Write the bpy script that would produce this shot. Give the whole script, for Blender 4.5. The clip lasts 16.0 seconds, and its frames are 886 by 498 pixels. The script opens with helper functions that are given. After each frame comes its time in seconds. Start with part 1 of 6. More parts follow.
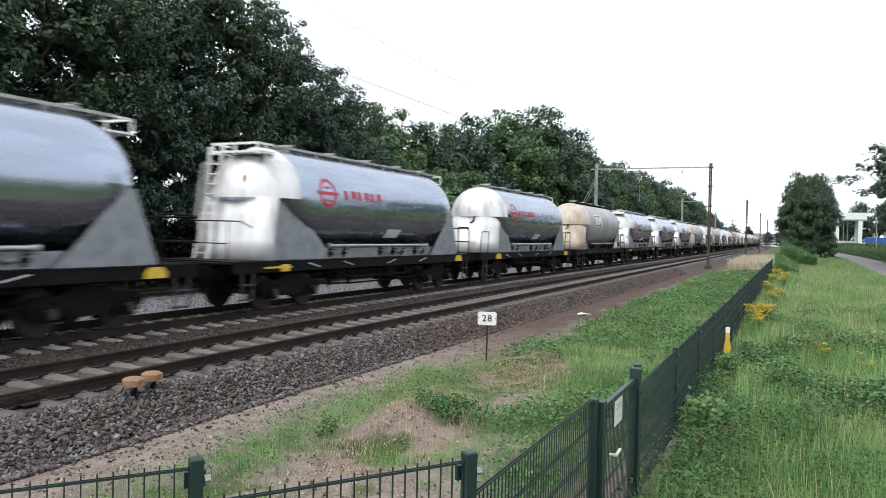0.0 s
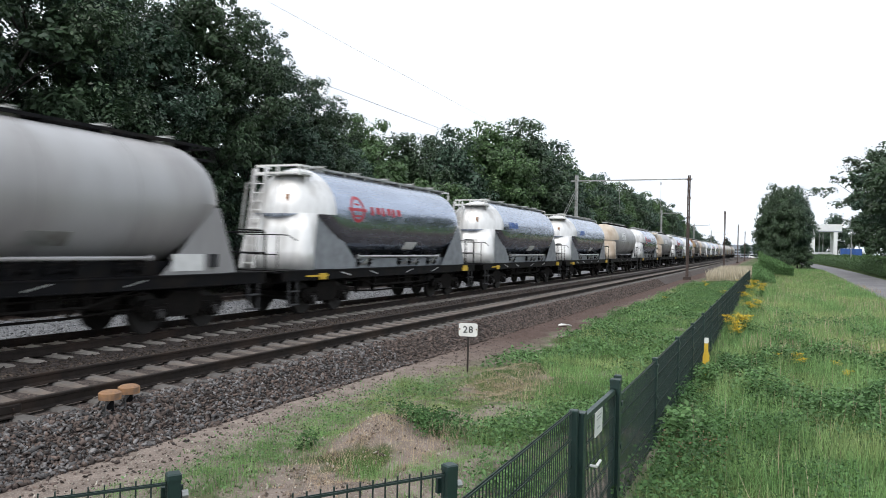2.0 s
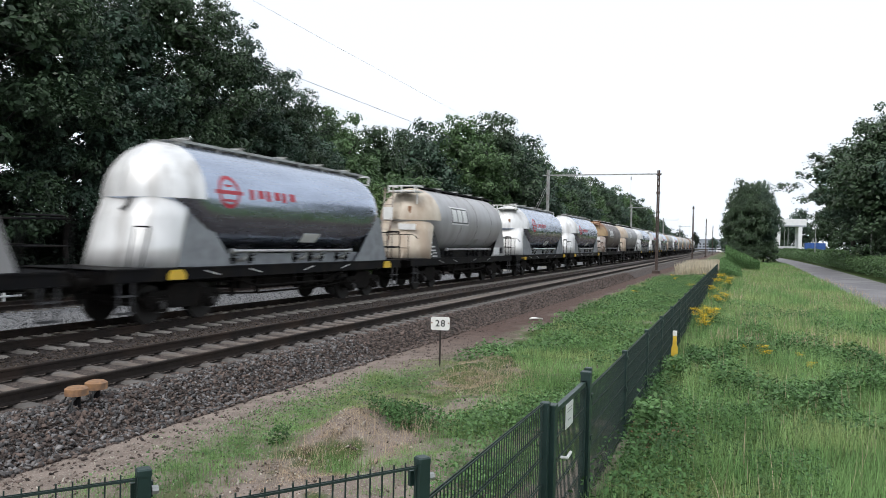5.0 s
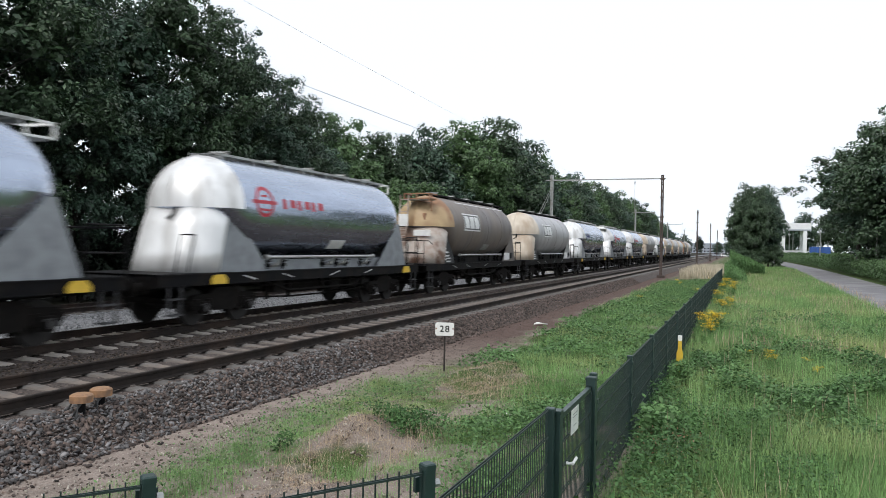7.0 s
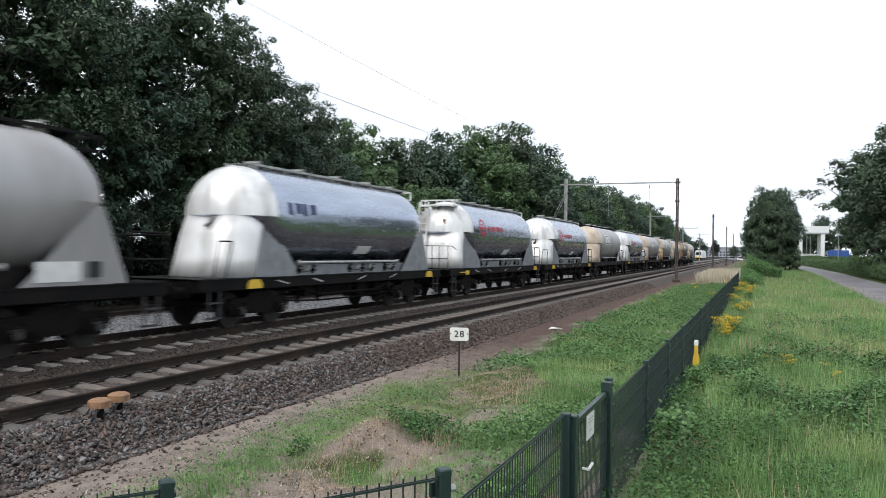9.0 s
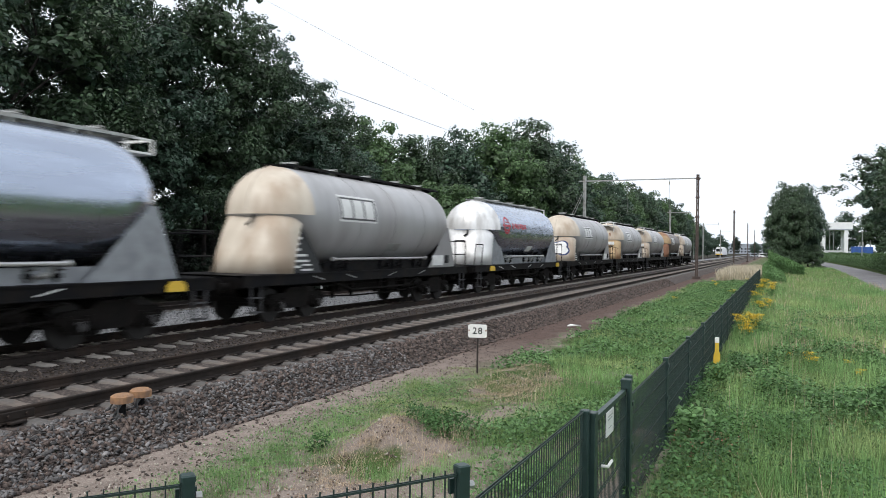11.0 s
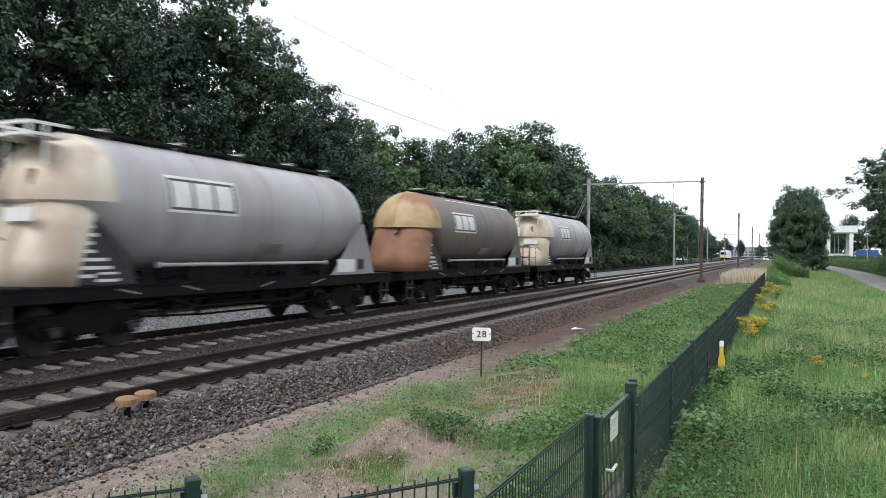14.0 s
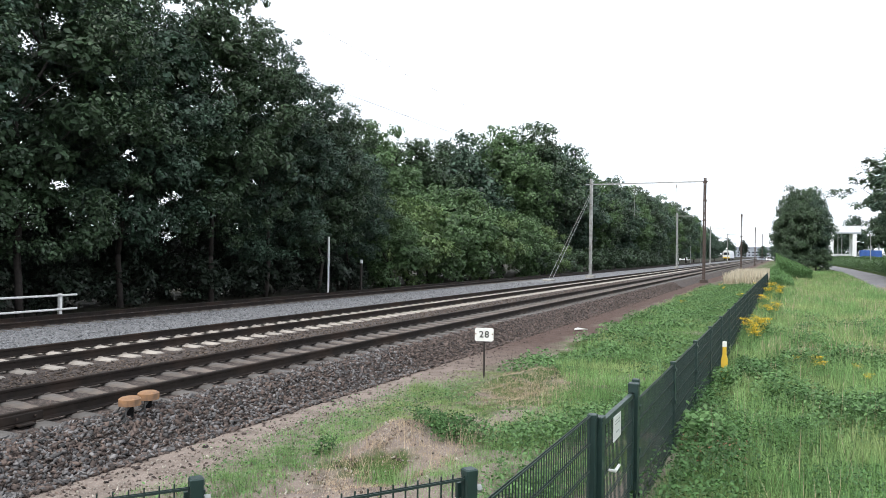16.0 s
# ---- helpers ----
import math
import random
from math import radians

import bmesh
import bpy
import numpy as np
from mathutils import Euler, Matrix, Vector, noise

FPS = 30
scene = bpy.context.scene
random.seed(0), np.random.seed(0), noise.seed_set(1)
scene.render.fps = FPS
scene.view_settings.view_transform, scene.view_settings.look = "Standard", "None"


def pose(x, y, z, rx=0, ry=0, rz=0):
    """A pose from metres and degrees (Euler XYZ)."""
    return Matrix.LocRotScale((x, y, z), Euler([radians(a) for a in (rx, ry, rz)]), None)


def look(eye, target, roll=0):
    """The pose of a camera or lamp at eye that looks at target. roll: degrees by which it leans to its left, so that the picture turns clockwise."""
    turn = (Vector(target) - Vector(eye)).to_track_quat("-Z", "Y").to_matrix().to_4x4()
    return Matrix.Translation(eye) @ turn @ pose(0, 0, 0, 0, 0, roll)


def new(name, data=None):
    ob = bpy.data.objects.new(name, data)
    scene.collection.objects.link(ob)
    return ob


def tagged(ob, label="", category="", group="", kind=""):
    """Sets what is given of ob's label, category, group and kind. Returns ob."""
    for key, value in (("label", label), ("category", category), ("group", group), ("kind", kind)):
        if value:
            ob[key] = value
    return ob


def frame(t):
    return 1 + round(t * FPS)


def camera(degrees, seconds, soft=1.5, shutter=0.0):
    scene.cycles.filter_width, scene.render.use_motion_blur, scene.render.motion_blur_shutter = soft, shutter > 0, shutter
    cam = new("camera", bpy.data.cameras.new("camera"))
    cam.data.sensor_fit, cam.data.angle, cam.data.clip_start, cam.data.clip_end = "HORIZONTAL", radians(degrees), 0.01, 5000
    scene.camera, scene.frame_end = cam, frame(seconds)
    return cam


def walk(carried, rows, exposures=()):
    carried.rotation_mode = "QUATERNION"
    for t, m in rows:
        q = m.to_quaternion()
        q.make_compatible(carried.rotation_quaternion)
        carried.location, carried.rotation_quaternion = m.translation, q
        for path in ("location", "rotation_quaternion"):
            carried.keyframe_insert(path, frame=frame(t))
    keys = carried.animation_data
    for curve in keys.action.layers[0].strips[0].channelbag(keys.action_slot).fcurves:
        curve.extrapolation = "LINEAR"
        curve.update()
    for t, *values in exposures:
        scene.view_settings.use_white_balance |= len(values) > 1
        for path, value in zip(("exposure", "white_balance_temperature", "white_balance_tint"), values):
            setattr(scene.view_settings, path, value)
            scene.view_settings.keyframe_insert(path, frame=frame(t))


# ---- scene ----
cam = camera(63.0, 16.0, soft=0.8, shutter=0.3)
PATH = [
    (0.0, pose(0.002, 0.024, 2.135, 88.849, -1.254, 25.630)),
    (0.5, pose(0.001, 0.027, 2.137, 88.864, -1.171, 25.321)),
    (1.0, pose(0.004, 0.026, 2.138, 89.264, -1.269, 24.678)),
    (1.5, pose(0.009, 0.020, 2.138, 89.624, -1.387, 24.198)),
    (2.0, pose(0.008, 0.020, 2.140, 89.762, -1.277, 24.142)),
    (2.5, pose(0.002, 0.015, 2.140, 89.708, -1.235, 24.552)),
    (3.0, pose(0.008, 0.011, 2.141, 89.820, -1.148, 24.852)),
    (3.5, pose(0.006, 0.011, 2.140, 89.614, -1.213, 24.056)),
    (4.0, pose(0.009, 0.011, 2.142, 89.564, -1.261, 23.296)),
    (4.5, pose(0.010, 0.009, 2.139, 89.326, -1.341, 21.930)),
    (7.0, pose(0.005, 0.014, 2.139, 89.760, -1.106, 22.243)),
    (7.5, pose(0.010, 0.008, 2.143, 90.058, -1.009, 22.648)),
    (8.0, pose(0.009, 0.008, 2.144, 90.186, -0.931, 22.824)),
    (8.5, pose(0.008, 0.002, 2.143, 90.123, -0.907, 23.085)),
    (9.0, pose(0.007, 0.002, 2.142, 90.131, -0.860, 23.358)),
    (11.5, pose(0.002, 0.011, 2.136, 89.786, -0.831, 25.032)),
    (12.0, pose(0.001, 0.012, 2.140, 89.705, -0.872, 25.116)),
    (12.5, pose(-0.001, 0.010, 2.143, 89.816, -0.978, 24.944)),
    (13.0, pose(-0.002, 0.006, 2.137, 89.905, -0.925, 25.123)),
    (13.5, pose(-0.001, 0.004, 2.141, 90.047, -0.994, 24.999)),
    (14.0, pose(0.002, 0.002, 2.141, 90.106, -0.827, 25.104)),
    (14.5, pose(-0.001, 0.007, 2.140, 90.228, -0.765, 25.356)),
    (15.0, pose(0.002, 0.006, 2.140, 90.326, -0.834, 25.382)),
    (15.5, pose(-0.000, 0.004, 2.142, 90.264, -1.032, 25.298)),
    (16.0, pose(0.000, -0.000, 2.140, 90.130, -0.820, 25.300)),
]
walk(cam, PATH, exposures=[(0.0, -0.15), (1.5, -0.25), (3.0, -0.38), (7.0, -0.38), (11.5, -0.3), (14.5, -0.22), (15.3, -0.05), (16.0, 0.1)])

# ---- world, sun ----
world = bpy.data.worlds.new("overcast_sky")
scene.world = world
world.use_nodes = True
wn, wl = world.node_tree.nodes, world.node_tree.links
wn.clear()
sky = wn.new("ShaderNodeTexSky")
sky.sky_type, sky.sun_disc = "NISHITA", False
sky.sun_elevation, sky.sun_rotation = radians(46), radians(195)
sky_mix = wn.new("ShaderNodeMix")
sky_mix.data_type = "RGBA"
sky_mix.inputs[0].default_value = 0.93
sky_mix.inputs[7].default_value = (16.3, 17.3, 18.8, 1)
wl.new(sky.outputs[0], sky_mix.inputs[6])
sky_bg = wn.new("ShaderNodeBackground")
sky_bg.inputs[1].default_value = 0.085
sky_out = wn.new("ShaderNodeOutputWorld")
wl.new(sky_mix.outputs[2], sky_bg.inputs[0])
wl.new(sky_bg.outputs[0], sky_out.inputs[0])
sun = new("sun", bpy.data.lights.new("sun", "SUN"))
sun.data.energy, sun.data.angle, sun.data.color = 2.7, radians(22), (1.0, 0.97, 0.92)
sun.matrix_world = look((-8, -30, 33), (0, 0, 0))


# ---- materials ----
def mat(name, c1, c2=None, scale=8.0, rough=0.7, metal=0.0, bump=0.0, bump_scale=60.0, c3=None, big=0.6, island=0.0, objrand=0.0, spec=0.5, stretch=None, trans=0.0):
    """Two-scale noise colour between c1 and c2, blotches of c3, and a fine bump."""
    m = bpy.data.materials.new(name)
    m.use_nodes = True
    n, l = m.node_tree.nodes, m.node_tree.links
    b = n["Principled BSDF"]
    b.inputs["Roughness"].default_value, b.inputs["Metallic"].default_value = rough, metal
    b.inputs["Specular IOR Level"].default_value = spec
    co = n.new("ShaderNodeTexCoord")
    vec = co.outputs["Object"]
    if stretch:
        mp = n.new("ShaderNodeMapping")
        mp.inputs["Scale"].default_value = stretch
        l.new(vec, mp.inputs[0])
        vec = mp.outputs[0]

    def tex(sc, detail=5.0):
        t = n.new("ShaderNodeTexNoise")
        t.inputs["Scale"].default_value, t.inputs["Detail"].default_value = sc, detail
        l.new(vec, t.inputs["Vector"])
        return t.outputs["Fac"]

    def ramp(src, lo, hi):
        r = n.new("ShaderNodeMapRange")
        r.inputs["From Min"].default_value, r.inputs["From Max"].default_value = lo, hi
        l.new(src, r.inputs["Value"])
        return r.outputs["Result"]

    def mix(f, a, c, mode="MIX"):
        x = n.new("ShaderNodeMix")
        x.data_type, x.blend_type = "RGBA", mode
        for s, v in ((x.inputs[0], f), (x.inputs[6], a), (x.inputs[7], c)):
            if isinstance(v, (tuple, list)):
                s.default_value = (*v, 1) if len(v) == 3 else v
            elif isinstance(v, (int, float)):
                s.default_value = v
            else:
                l.new(v, s)
        return x.outputs[2]

    c2 = c2 or tuple(v * 0.7 for v in c1)
    col = mix(ramp(tex(scale), 0.35, 0.65), c1, c2)
    if c3:
        col = mix(ramp(tex(big), 0.48, 0.62), col, c3)
    if island or objrand:
        g = n.new("ShaderNodeNewGeometry") if island else n.new("ShaderNodeObjectInfo")
        k = island or objrand
        src = g.outputs["Random Per Island"] if island else g.outputs["Random"]
        r = n.new("ShaderNodeMapRange")
        r.inputs["To Min"].default_value, r.inputs["To Max"].default_value = 1 - k, 1 + k
        l.new(src, r.inputs["Value"])
        col = mix(1.0, col, r.outputs["Result"], "MULTIPLY")
    l.new(col, b.inputs["Base Color"])
    l.new(ramp(tex(scale * 2.3), 0.2, 0.8), (rr := n.new("ShaderNodeMapRange")).inputs["Value"])
    rr.inputs["To Min"].default_value, rr.inputs["To Max"].default_value = max(0.04, rough - 0.08), min(1, rough + 0.1)
    l.new(rr.outputs["Result"], b.inputs["Roughness"])
    if bump:
        bp = n.new("ShaderNodeBump")
        bp.inputs["Strength"].default_value, bp.inputs["Distance"].default_value = bump, 0.02
        l.new(tex(bump_scale), bp.inputs["Height"])
        l.new(bp.outputs[0], b.inputs["Normal"])
    if trans:
        tr = n.new("ShaderNodeBsdfTranslucent")
        ms = n.new("ShaderNodeMixShader")
        ms.inputs[0].default_value = trans
        l.new(col, tr.inputs[0])
        l.new(b.outputs[0], ms.inputs[1])
        l.new(tr.outputs[0], ms.inputs[2])
        l.new(ms.outputs[0], n["Material Output"].inputs[0])
    return m


ALU = mat("brushed_aluminium", (0.43, 0.485, 0.59), (0.36, 0.405, 0.495), 1.6, 0.24, 0.98, 0.004, 3.0, stretch=(1, 0.25, 1.6))
# lit copy of the aluminium: front-end glare is in the white, streaks are dirt
ALU_WHITE = mat("lit_white_streaked_aluminium", (0.84, 0.84, 0.84), (0.7, 0.7, 0.7), 2.5, 0.36, 0.3, 0.03, 4.0, c3=(0.55, 0.54, 0.53), big=1.3, stretch=(1.6, 1.6, 0.35))
ALU_PLATE = mat("grey_support_plate", (0.3, 0.32, 0.34), (0.22, 0.23, 0.25), 3.0, 0.5, 0.3, 0.03, 9.0)
GREY_TANK = mat("grey_painted_tank", (0.36, 0.35, 0.352), (0.28, 0.272, 0.276), 1.2, 0.36, 0.1, 0.03, 3.0, c3=(0.4, 0.4, 0.41), big=0.45, stretch=(1, 1.3, 0.35))
BROWN_TANK = mat("grimy_brown_tank", (0.165, 0.147, 0.143), (0.125, 0.108, 0.103), 1.4, 0.5, 0.1, 0.04, 4.0, c3=(0.17, 0.14, 0.12), big=0.6, stretch=(1, 1.3, 0.35))
CREAM = mat("cream_paint", (0.62, 0.55, 0.46), (0.52, 0.45, 0.365), 1.8, 0.5, 0.0, 0.03, 5.0, c3=(0.42, 0.33, 0.25), big=0.8, stretch=(1.3, 1.3, 0.5))
OCHRE = mat("dirty_ochre_paint", (0.48, 0.35, 0.2), (0.38, 0.26, 0.145), 1.6, 0.55, 0.0, 0.04, 6.0, c3=(0.28, 0.15, 0.08), big=0.7)
RUSTY = mat("rusty_brown_paint", (0.24, 0.11, 0.06), (0.17, 0.08, 0.05), 1.8, 0.65, 0.0, 0.05, 8.0, c3=(0.3, 0.16, 0.09), big=0.9)
PEELED = mat("peeled_grey_brown_paint", (0.32, 0.24, 0.2), (0.5, 0.46, 0.42), 2.2, 0.6, 0.0, 0.05, 8.0, c3=(0.16, 0.09, 0.06), big=1.5)
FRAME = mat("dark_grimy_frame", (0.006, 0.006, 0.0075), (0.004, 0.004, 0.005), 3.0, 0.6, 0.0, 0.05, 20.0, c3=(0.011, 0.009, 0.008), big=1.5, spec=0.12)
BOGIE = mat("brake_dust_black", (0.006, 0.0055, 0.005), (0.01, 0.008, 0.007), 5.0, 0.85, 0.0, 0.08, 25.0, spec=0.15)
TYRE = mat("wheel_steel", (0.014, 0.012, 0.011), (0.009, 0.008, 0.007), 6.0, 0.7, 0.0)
BLACK = mat("black_panel", (0.012, 0.013, 0.016), (0.02, 0.021, 0.025), 4.0, 0.5)
WHITE = mat("white_lettering_and_highlight", (0.78, 0.78, 0.77), (0.68, 0.68, 0.67), 4.0, 0.5)
RED = mat("red_logo_paint", (0.5, 0.035, 0.06), (0.42, 0.03, 0.05), 4.0, 0.45)
BLUE = mat("blue_logo_paint", (0.025, 0.12, 0.42), (0.02, 0.09, 0.33), 4.0, 0.45)
DARKBLUE = mat("dark_blue_logo_paint", (0.03, 0.05, 0.16), None, 4.0, 0.45)
YELLOW = mat("yellow_paint", (0.75, 0.5, 0.05), (0.62, 0.4, 0.04), 5.0, 0.5)
AXLE = mat("dull_axle_steel", (0.07, 0.068, 0.07), (0.035, 0.033, 0.033), 9.0, 0.5, 0.3)
STEP = mat("grey_step_irons", (0.07, 0.07, 0.075), (0.035, 0.035, 0.037), 8.0, 0.6)
FIELD = mat("dark_logo_field", (0.07, 0.07, 0.075), (0.05, 0.05, 0.052), 4.0, 0.5)
PIPE = mat("silver_pipe", (0.62, 0.62, 0.62), (0.45, 0.45, 0.45), 8.0, 0.4, 0.6)
RAILSIDE = mat("rusty_rail_side", (0.026, 0.02, 0.017), (0.017, 0.0135, 0.012), 6.0, 0.75, 0.0, 0.1, 40.0, c3=(0.038, 0.026, 0.02), spec=0.2)
RAILTOP = mat("worn_rail_head", (0.2, 0.2, 0.21), (0.13, 0.125, 0.125), 5.0, 0.4, 0.8)
RAILBRIGHT = mat("polished_rail_head", (0.5, 0.5, 0.51), (0.4, 0.4, 0.4), 5.0, 0.25, 0.9)
SLEEPER = mat("weathered_concrete_sleeper", (0.115, 0.106, 0.1), (0.082, 0.075, 0.07), 7.0, 0.85, 0.0, 0.1, 50.0, c3=(0.16, 0.13, 0.11), big=2.0, objrand=0.15)
SLEEPER_PALE = mat("pale_concrete_sleeper", (0.36, 0.325, 0.29), (0.28, 0.25, 0.22), 7.0, 0.85, 0.0, 0.1, 50.0, objrand=0.15)
STONE = mat("brown_grey_ballast_stone", (0.108, 0.08, 0.068), (0.06, 0.045, 0.04), 9.0, 0.85, 0.0, 0.1, 60.0, island=0.8)
STONE_GREY = mat("fresh_grey_ballast_stone", (0.205, 0.21, 0.22), (0.13, 0.133, 0.14), 9.0, 0.85, 0.0, 0.1, 60.0, island=0.4)
STONE_BROWN = mat("brown_stained_stone", (0.105, 0.078, 0.06), (0.055, 0.042, 0.035), 9.0, 0.85, 0.0, 0.1, 60.0, island=0.7)
STONE_NEW = mat("grey_broken_stone", (0.16, 0.152, 0.152), (0.07, 0.065, 0.065), 9.0, 0.7, 0.0, 0.1, 60.0, island=0.75)
GALV = mat("galvanised_steel", (0.42, 0.43, 0.42), (0.34, 0.35, 0.34), 4.0, 0.45, 0.6, c3=(0.3, 0.29, 0.27), big=2.0)
MASTBROWN = mat("rusty_brown_mast", (0.075, 0.052, 0.045), (0.05, 0.036, 0.03), 4.0, 0.7, 0.1)
CONCRETE = mat("grey_concrete", (0.34, 0.33, 0.31), (0.26, 0.25, 0.23), 4.0, 0.85, 0.0, 0.1, 40.0)
GREENMETAL = mat("dark_green_powder_coat", (0.018, 0.042, 0.038), (0.013, 0.032, 0.029), 6.0, 0.42, 0.0, 0.02, 90.0)
GREENWIRE = mat("dark_green_wire", (0.016, 0.034, 0.03), (0.012, 0.026, 0.023), 8.0, 0.5)
ENAMEL = mat("white_enamel", (0.8, 0.8, 0.78), (0.72, 0.72, 0.7), 9.0, 0.35)
INK = mat("black_paint", (0.02, 0.02, 0.02), None, 9.0, 0.5)
ORANGE = mat("faded_orange_cap", (0.34, 0.185, 0.09), (0.2, 0.115, 0.07), 9.0, 0.7, 0.0, 0.08, 60.0, c3=(0.16, 0.105, 0.075), big=5.0)
BARK = mat("dark_bark", (0.042, 0.034, 0.029), (0.025, 0.02, 0.018), 6.0, 0.9, 0.0, 0.4, 14.0)
LEAF = mat("dark_oak_leaves", (0.06, 0.105, 0.05), (0.04, 0.072, 0.037), 0.5, 0.5, 0.0, island=0.5, trans=0.1)
LEAF_BLUE = mat("blue_green_leaves", (0.056, 0.104, 0.065), (0.04, 0.077, 0.05), 0.5, 0.5, 0.0, island=0.5, trans=0.1)
LEAF_MID = mat("mid_green_leaves", (0.1, 0.175, 0.068), (0.07, 0.128, 0.05), 0.5, 0.55, 0.0, island=0.4, trans=0.22)
LEAF_LIGHT = mat("light_green_leaves", (0.13, 0.2, 0.07), (0.095, 0.155, 0.055), 0.5, 0.55, 0.0, island=0.4, trans=0.25)
WEED = mat("nettle_leaves", (0.145, 0.26, 0.1), (0.09, 0.175, 0.065), 0.8, 0.6, 0.0, island=0.45, trans=0.28, spec=0.25)
WEED_DARK = mat("dark_weed_leaves", (0.085, 0.175, 0.058), (0.055, 0.12, 0.042), 0.8, 0.6, 0.0, island=0.45, trans=0.22, spec=0.25)
# near-black copy of the leaf green: shade below the crowns is in the colour
SHADE_LEAF = mat("shade_dark_leaves", (0.02, 0.034, 0.02), (0.013, 0.024, 0.014), 0.5, 0.55, 0.0, island=0.5, trans=0.1)
BLADE = mat("grass_blades", (0.27, 0.43, 0.17), (0.135, 0.255, 0.09), 0.9, 0.65, 0.0, c3=(0.34, 0.42, 0.18), big=0.25, island=0.45, trans=0.38, spec=0.2)
DRYBLADE = mat("dry_grass_blades", (0.54, 0.43, 0.31), (0.4, 0.31, 0.21), 0.7, 0.7, 0.0, island=0.35, trans=0.2)
REED = mat("pale_reed_blades", (0.62, 0.56, 0.44), (0.5, 0.44, 0.33), 0.7, 0.7, 0.0, island=0.3, trans=0.25)
FLOWER = mat("yellow_ragwort_petals", (0.7, 0.5, 0.02), (0.58, 0.42, 0.02), 3.0, 0.6, 0.0, island=0.2, trans=0.2)
ASPHALT = mat("worn_cycle_path_asphalt", (0.17, 0.165, 0.175), (0.13, 0.125, 0.135), 5.0, 0.85, 0.0, 0.1, 80.0, c3=(0.2, 0.195, 0.2), big=0.3)
PLASTER = mat("white_cladding", (0.75, 0.76, 0.77), (0.68, 0.69, 0.7), 1.0, 0.5)
BLUEBOX = mat("blue_container_paint", (0.03, 0.1, 0.34), None, 1.0, 0.5)
GLASS = mat("dark_window_glass", (0.03, 0.035, 0.04), None, 2.0, 0.1)
GREYBLUE = mat("hazy_grey_facade", (0.33, 0.36, 0.41), (0.27, 0.3, 0.34), 0.4, 0.8)


# ---- mesh helpers ----
def mesh_from(name, verts, faces, smooth=False):
    me = bpy.data.meshes.new(name)
    me.from_pydata([tuple(v) for v in verts], [], [tuple(f) for f in faces])
    if smooth:
        me.shade_smooth()
    me.update()
    return me


def ob_of(name, me, material, parent=None, label=""):
    ob = new(name, me)
    mats = material if isinstance(material, (list, tuple)) else [material]
    if not me.materials:
        for m in mats:
            me.materials.append(m)
    if parent:
        ob.parent = parent
    return tagged(ob, label)


class Build:
    """Collects boxes, tubes and prisms into one mesh."""

    def __init__(self):
        self.v, self.f = [], []

    def add(self, verts, faces):
        o = len(self.v)
        self.v += [tuple(p) for p in verts]
        self.f += [tuple(i + o for i in f) for f in faces]
        return self

    def box(self, x0, x1, y0, y1, z0, z1, bev=0.0):
        if bev:
            p = [(x0 + bev, y0), (x1 - bev, y0), (x1, y0 + bev), (x1, y1 - bev), (x1 - bev, y1), (x0 + bev, y1), (x0, y1 - bev), (x0, y0 + bev)]
            q = [(x0 + 2 * bev, y0 + bev), (x1 - 2 * bev, y0 + bev), (x1 - bev, y0 + 2 * bev), (x1 - bev, y1 - 2 * bev), (x1 - 2 * bev, y1 - bev), (x0 + 2 * bev, y1 - bev), (x0 + bev, y1 - 2 * bev), (x0 + bev, y0 + 2 * bev)]
            vs = [(*a, z0) for a in p] + [(*a, z1 - bev) for a in p] + [(*a, z1) for a in q]
            fs = [tuple(range(7, -1, -1)), tuple(range(16, 24))]
            for k in (0, 8):
                fs += [(k + i, k + (i + 1) % 8, k + 8 + (i + 1) % 8, k + 8 + i) for i in range(8)]
            return self.add(vs, fs)
        vs = [(x, y, z) for z in (z0, z1) for x, y in ((x0, y0), (x1, y0), (x1, y1), (x0, y1))]
        return self.add(vs, [(3, 2, 1, 0), (4, 5, 6, 7), (0, 1, 5, 4), (1, 2, 6, 5), (2, 3, 7, 6), (3, 0, 4, 7)])

    def tube(self, a, b, r, n=8, r2=None):
        a, b = Vector(a), Vector(b)
        d = (b - a).normalized()
        u = d.orthogonal().normalized()
        w = d.cross(u)
        r2 = r if r2 is None else r2
        vs = [c + (u * math.cos(2 * math.pi * i / n) + w * math.sin(2 * math.pi * i / n)) * k for c, k in ((a, r), (b, r2)) for i in range(n)]
        fs = [(i, (i + 1) % n, n + (i + 1) % n, n + i) for i in range(n)]
        return self.add(vs, fs + [tuple(range(n - 1, -1, -1)), tuple(range(n, 2 * n))])

    def path(self, pts, r, n=6):
        for a, b in zip(pts, pts[1:]):
            self.tube(a, b, r, n)
        return self

    def prism(self, poly, axis, c0, c1):
        """A polygon (two coordinates) drawn out along axis 0, 1 or 2."""
        def at(p, c):
            q = list(p)
            q.insert(axis, c)
            return q
        n = len(poly)
        vs = [at(p, c0) for p in poly] + [at(p, c1) for p in poly]
        return self.add(vs, [tuple(range(n - 1, -1, -1)), tuple(range(n, 2 * n))] + [(i, (i + 1) % n, n + (i + 1) % n, n + i) for i in range(n)])

    def mesh(self, name, smooth=False):
        return mesh_from(name, self.v, self.f, smooth)


CACHE = {}


def part(name, key, build, material, parent, label="", smooth=False):
    """One mesh object under a thing; the mesh is shared by all parts of the same key and material."""
    k = (name, key, material.name)
    if k not in CACHE:
        b = build()
        CACHE[k] = b if isinstance(b, bpy.types.Mesh) else b.mesh(name, smooth)
    return ob_of(name, CACHE[k], material, parent, label)


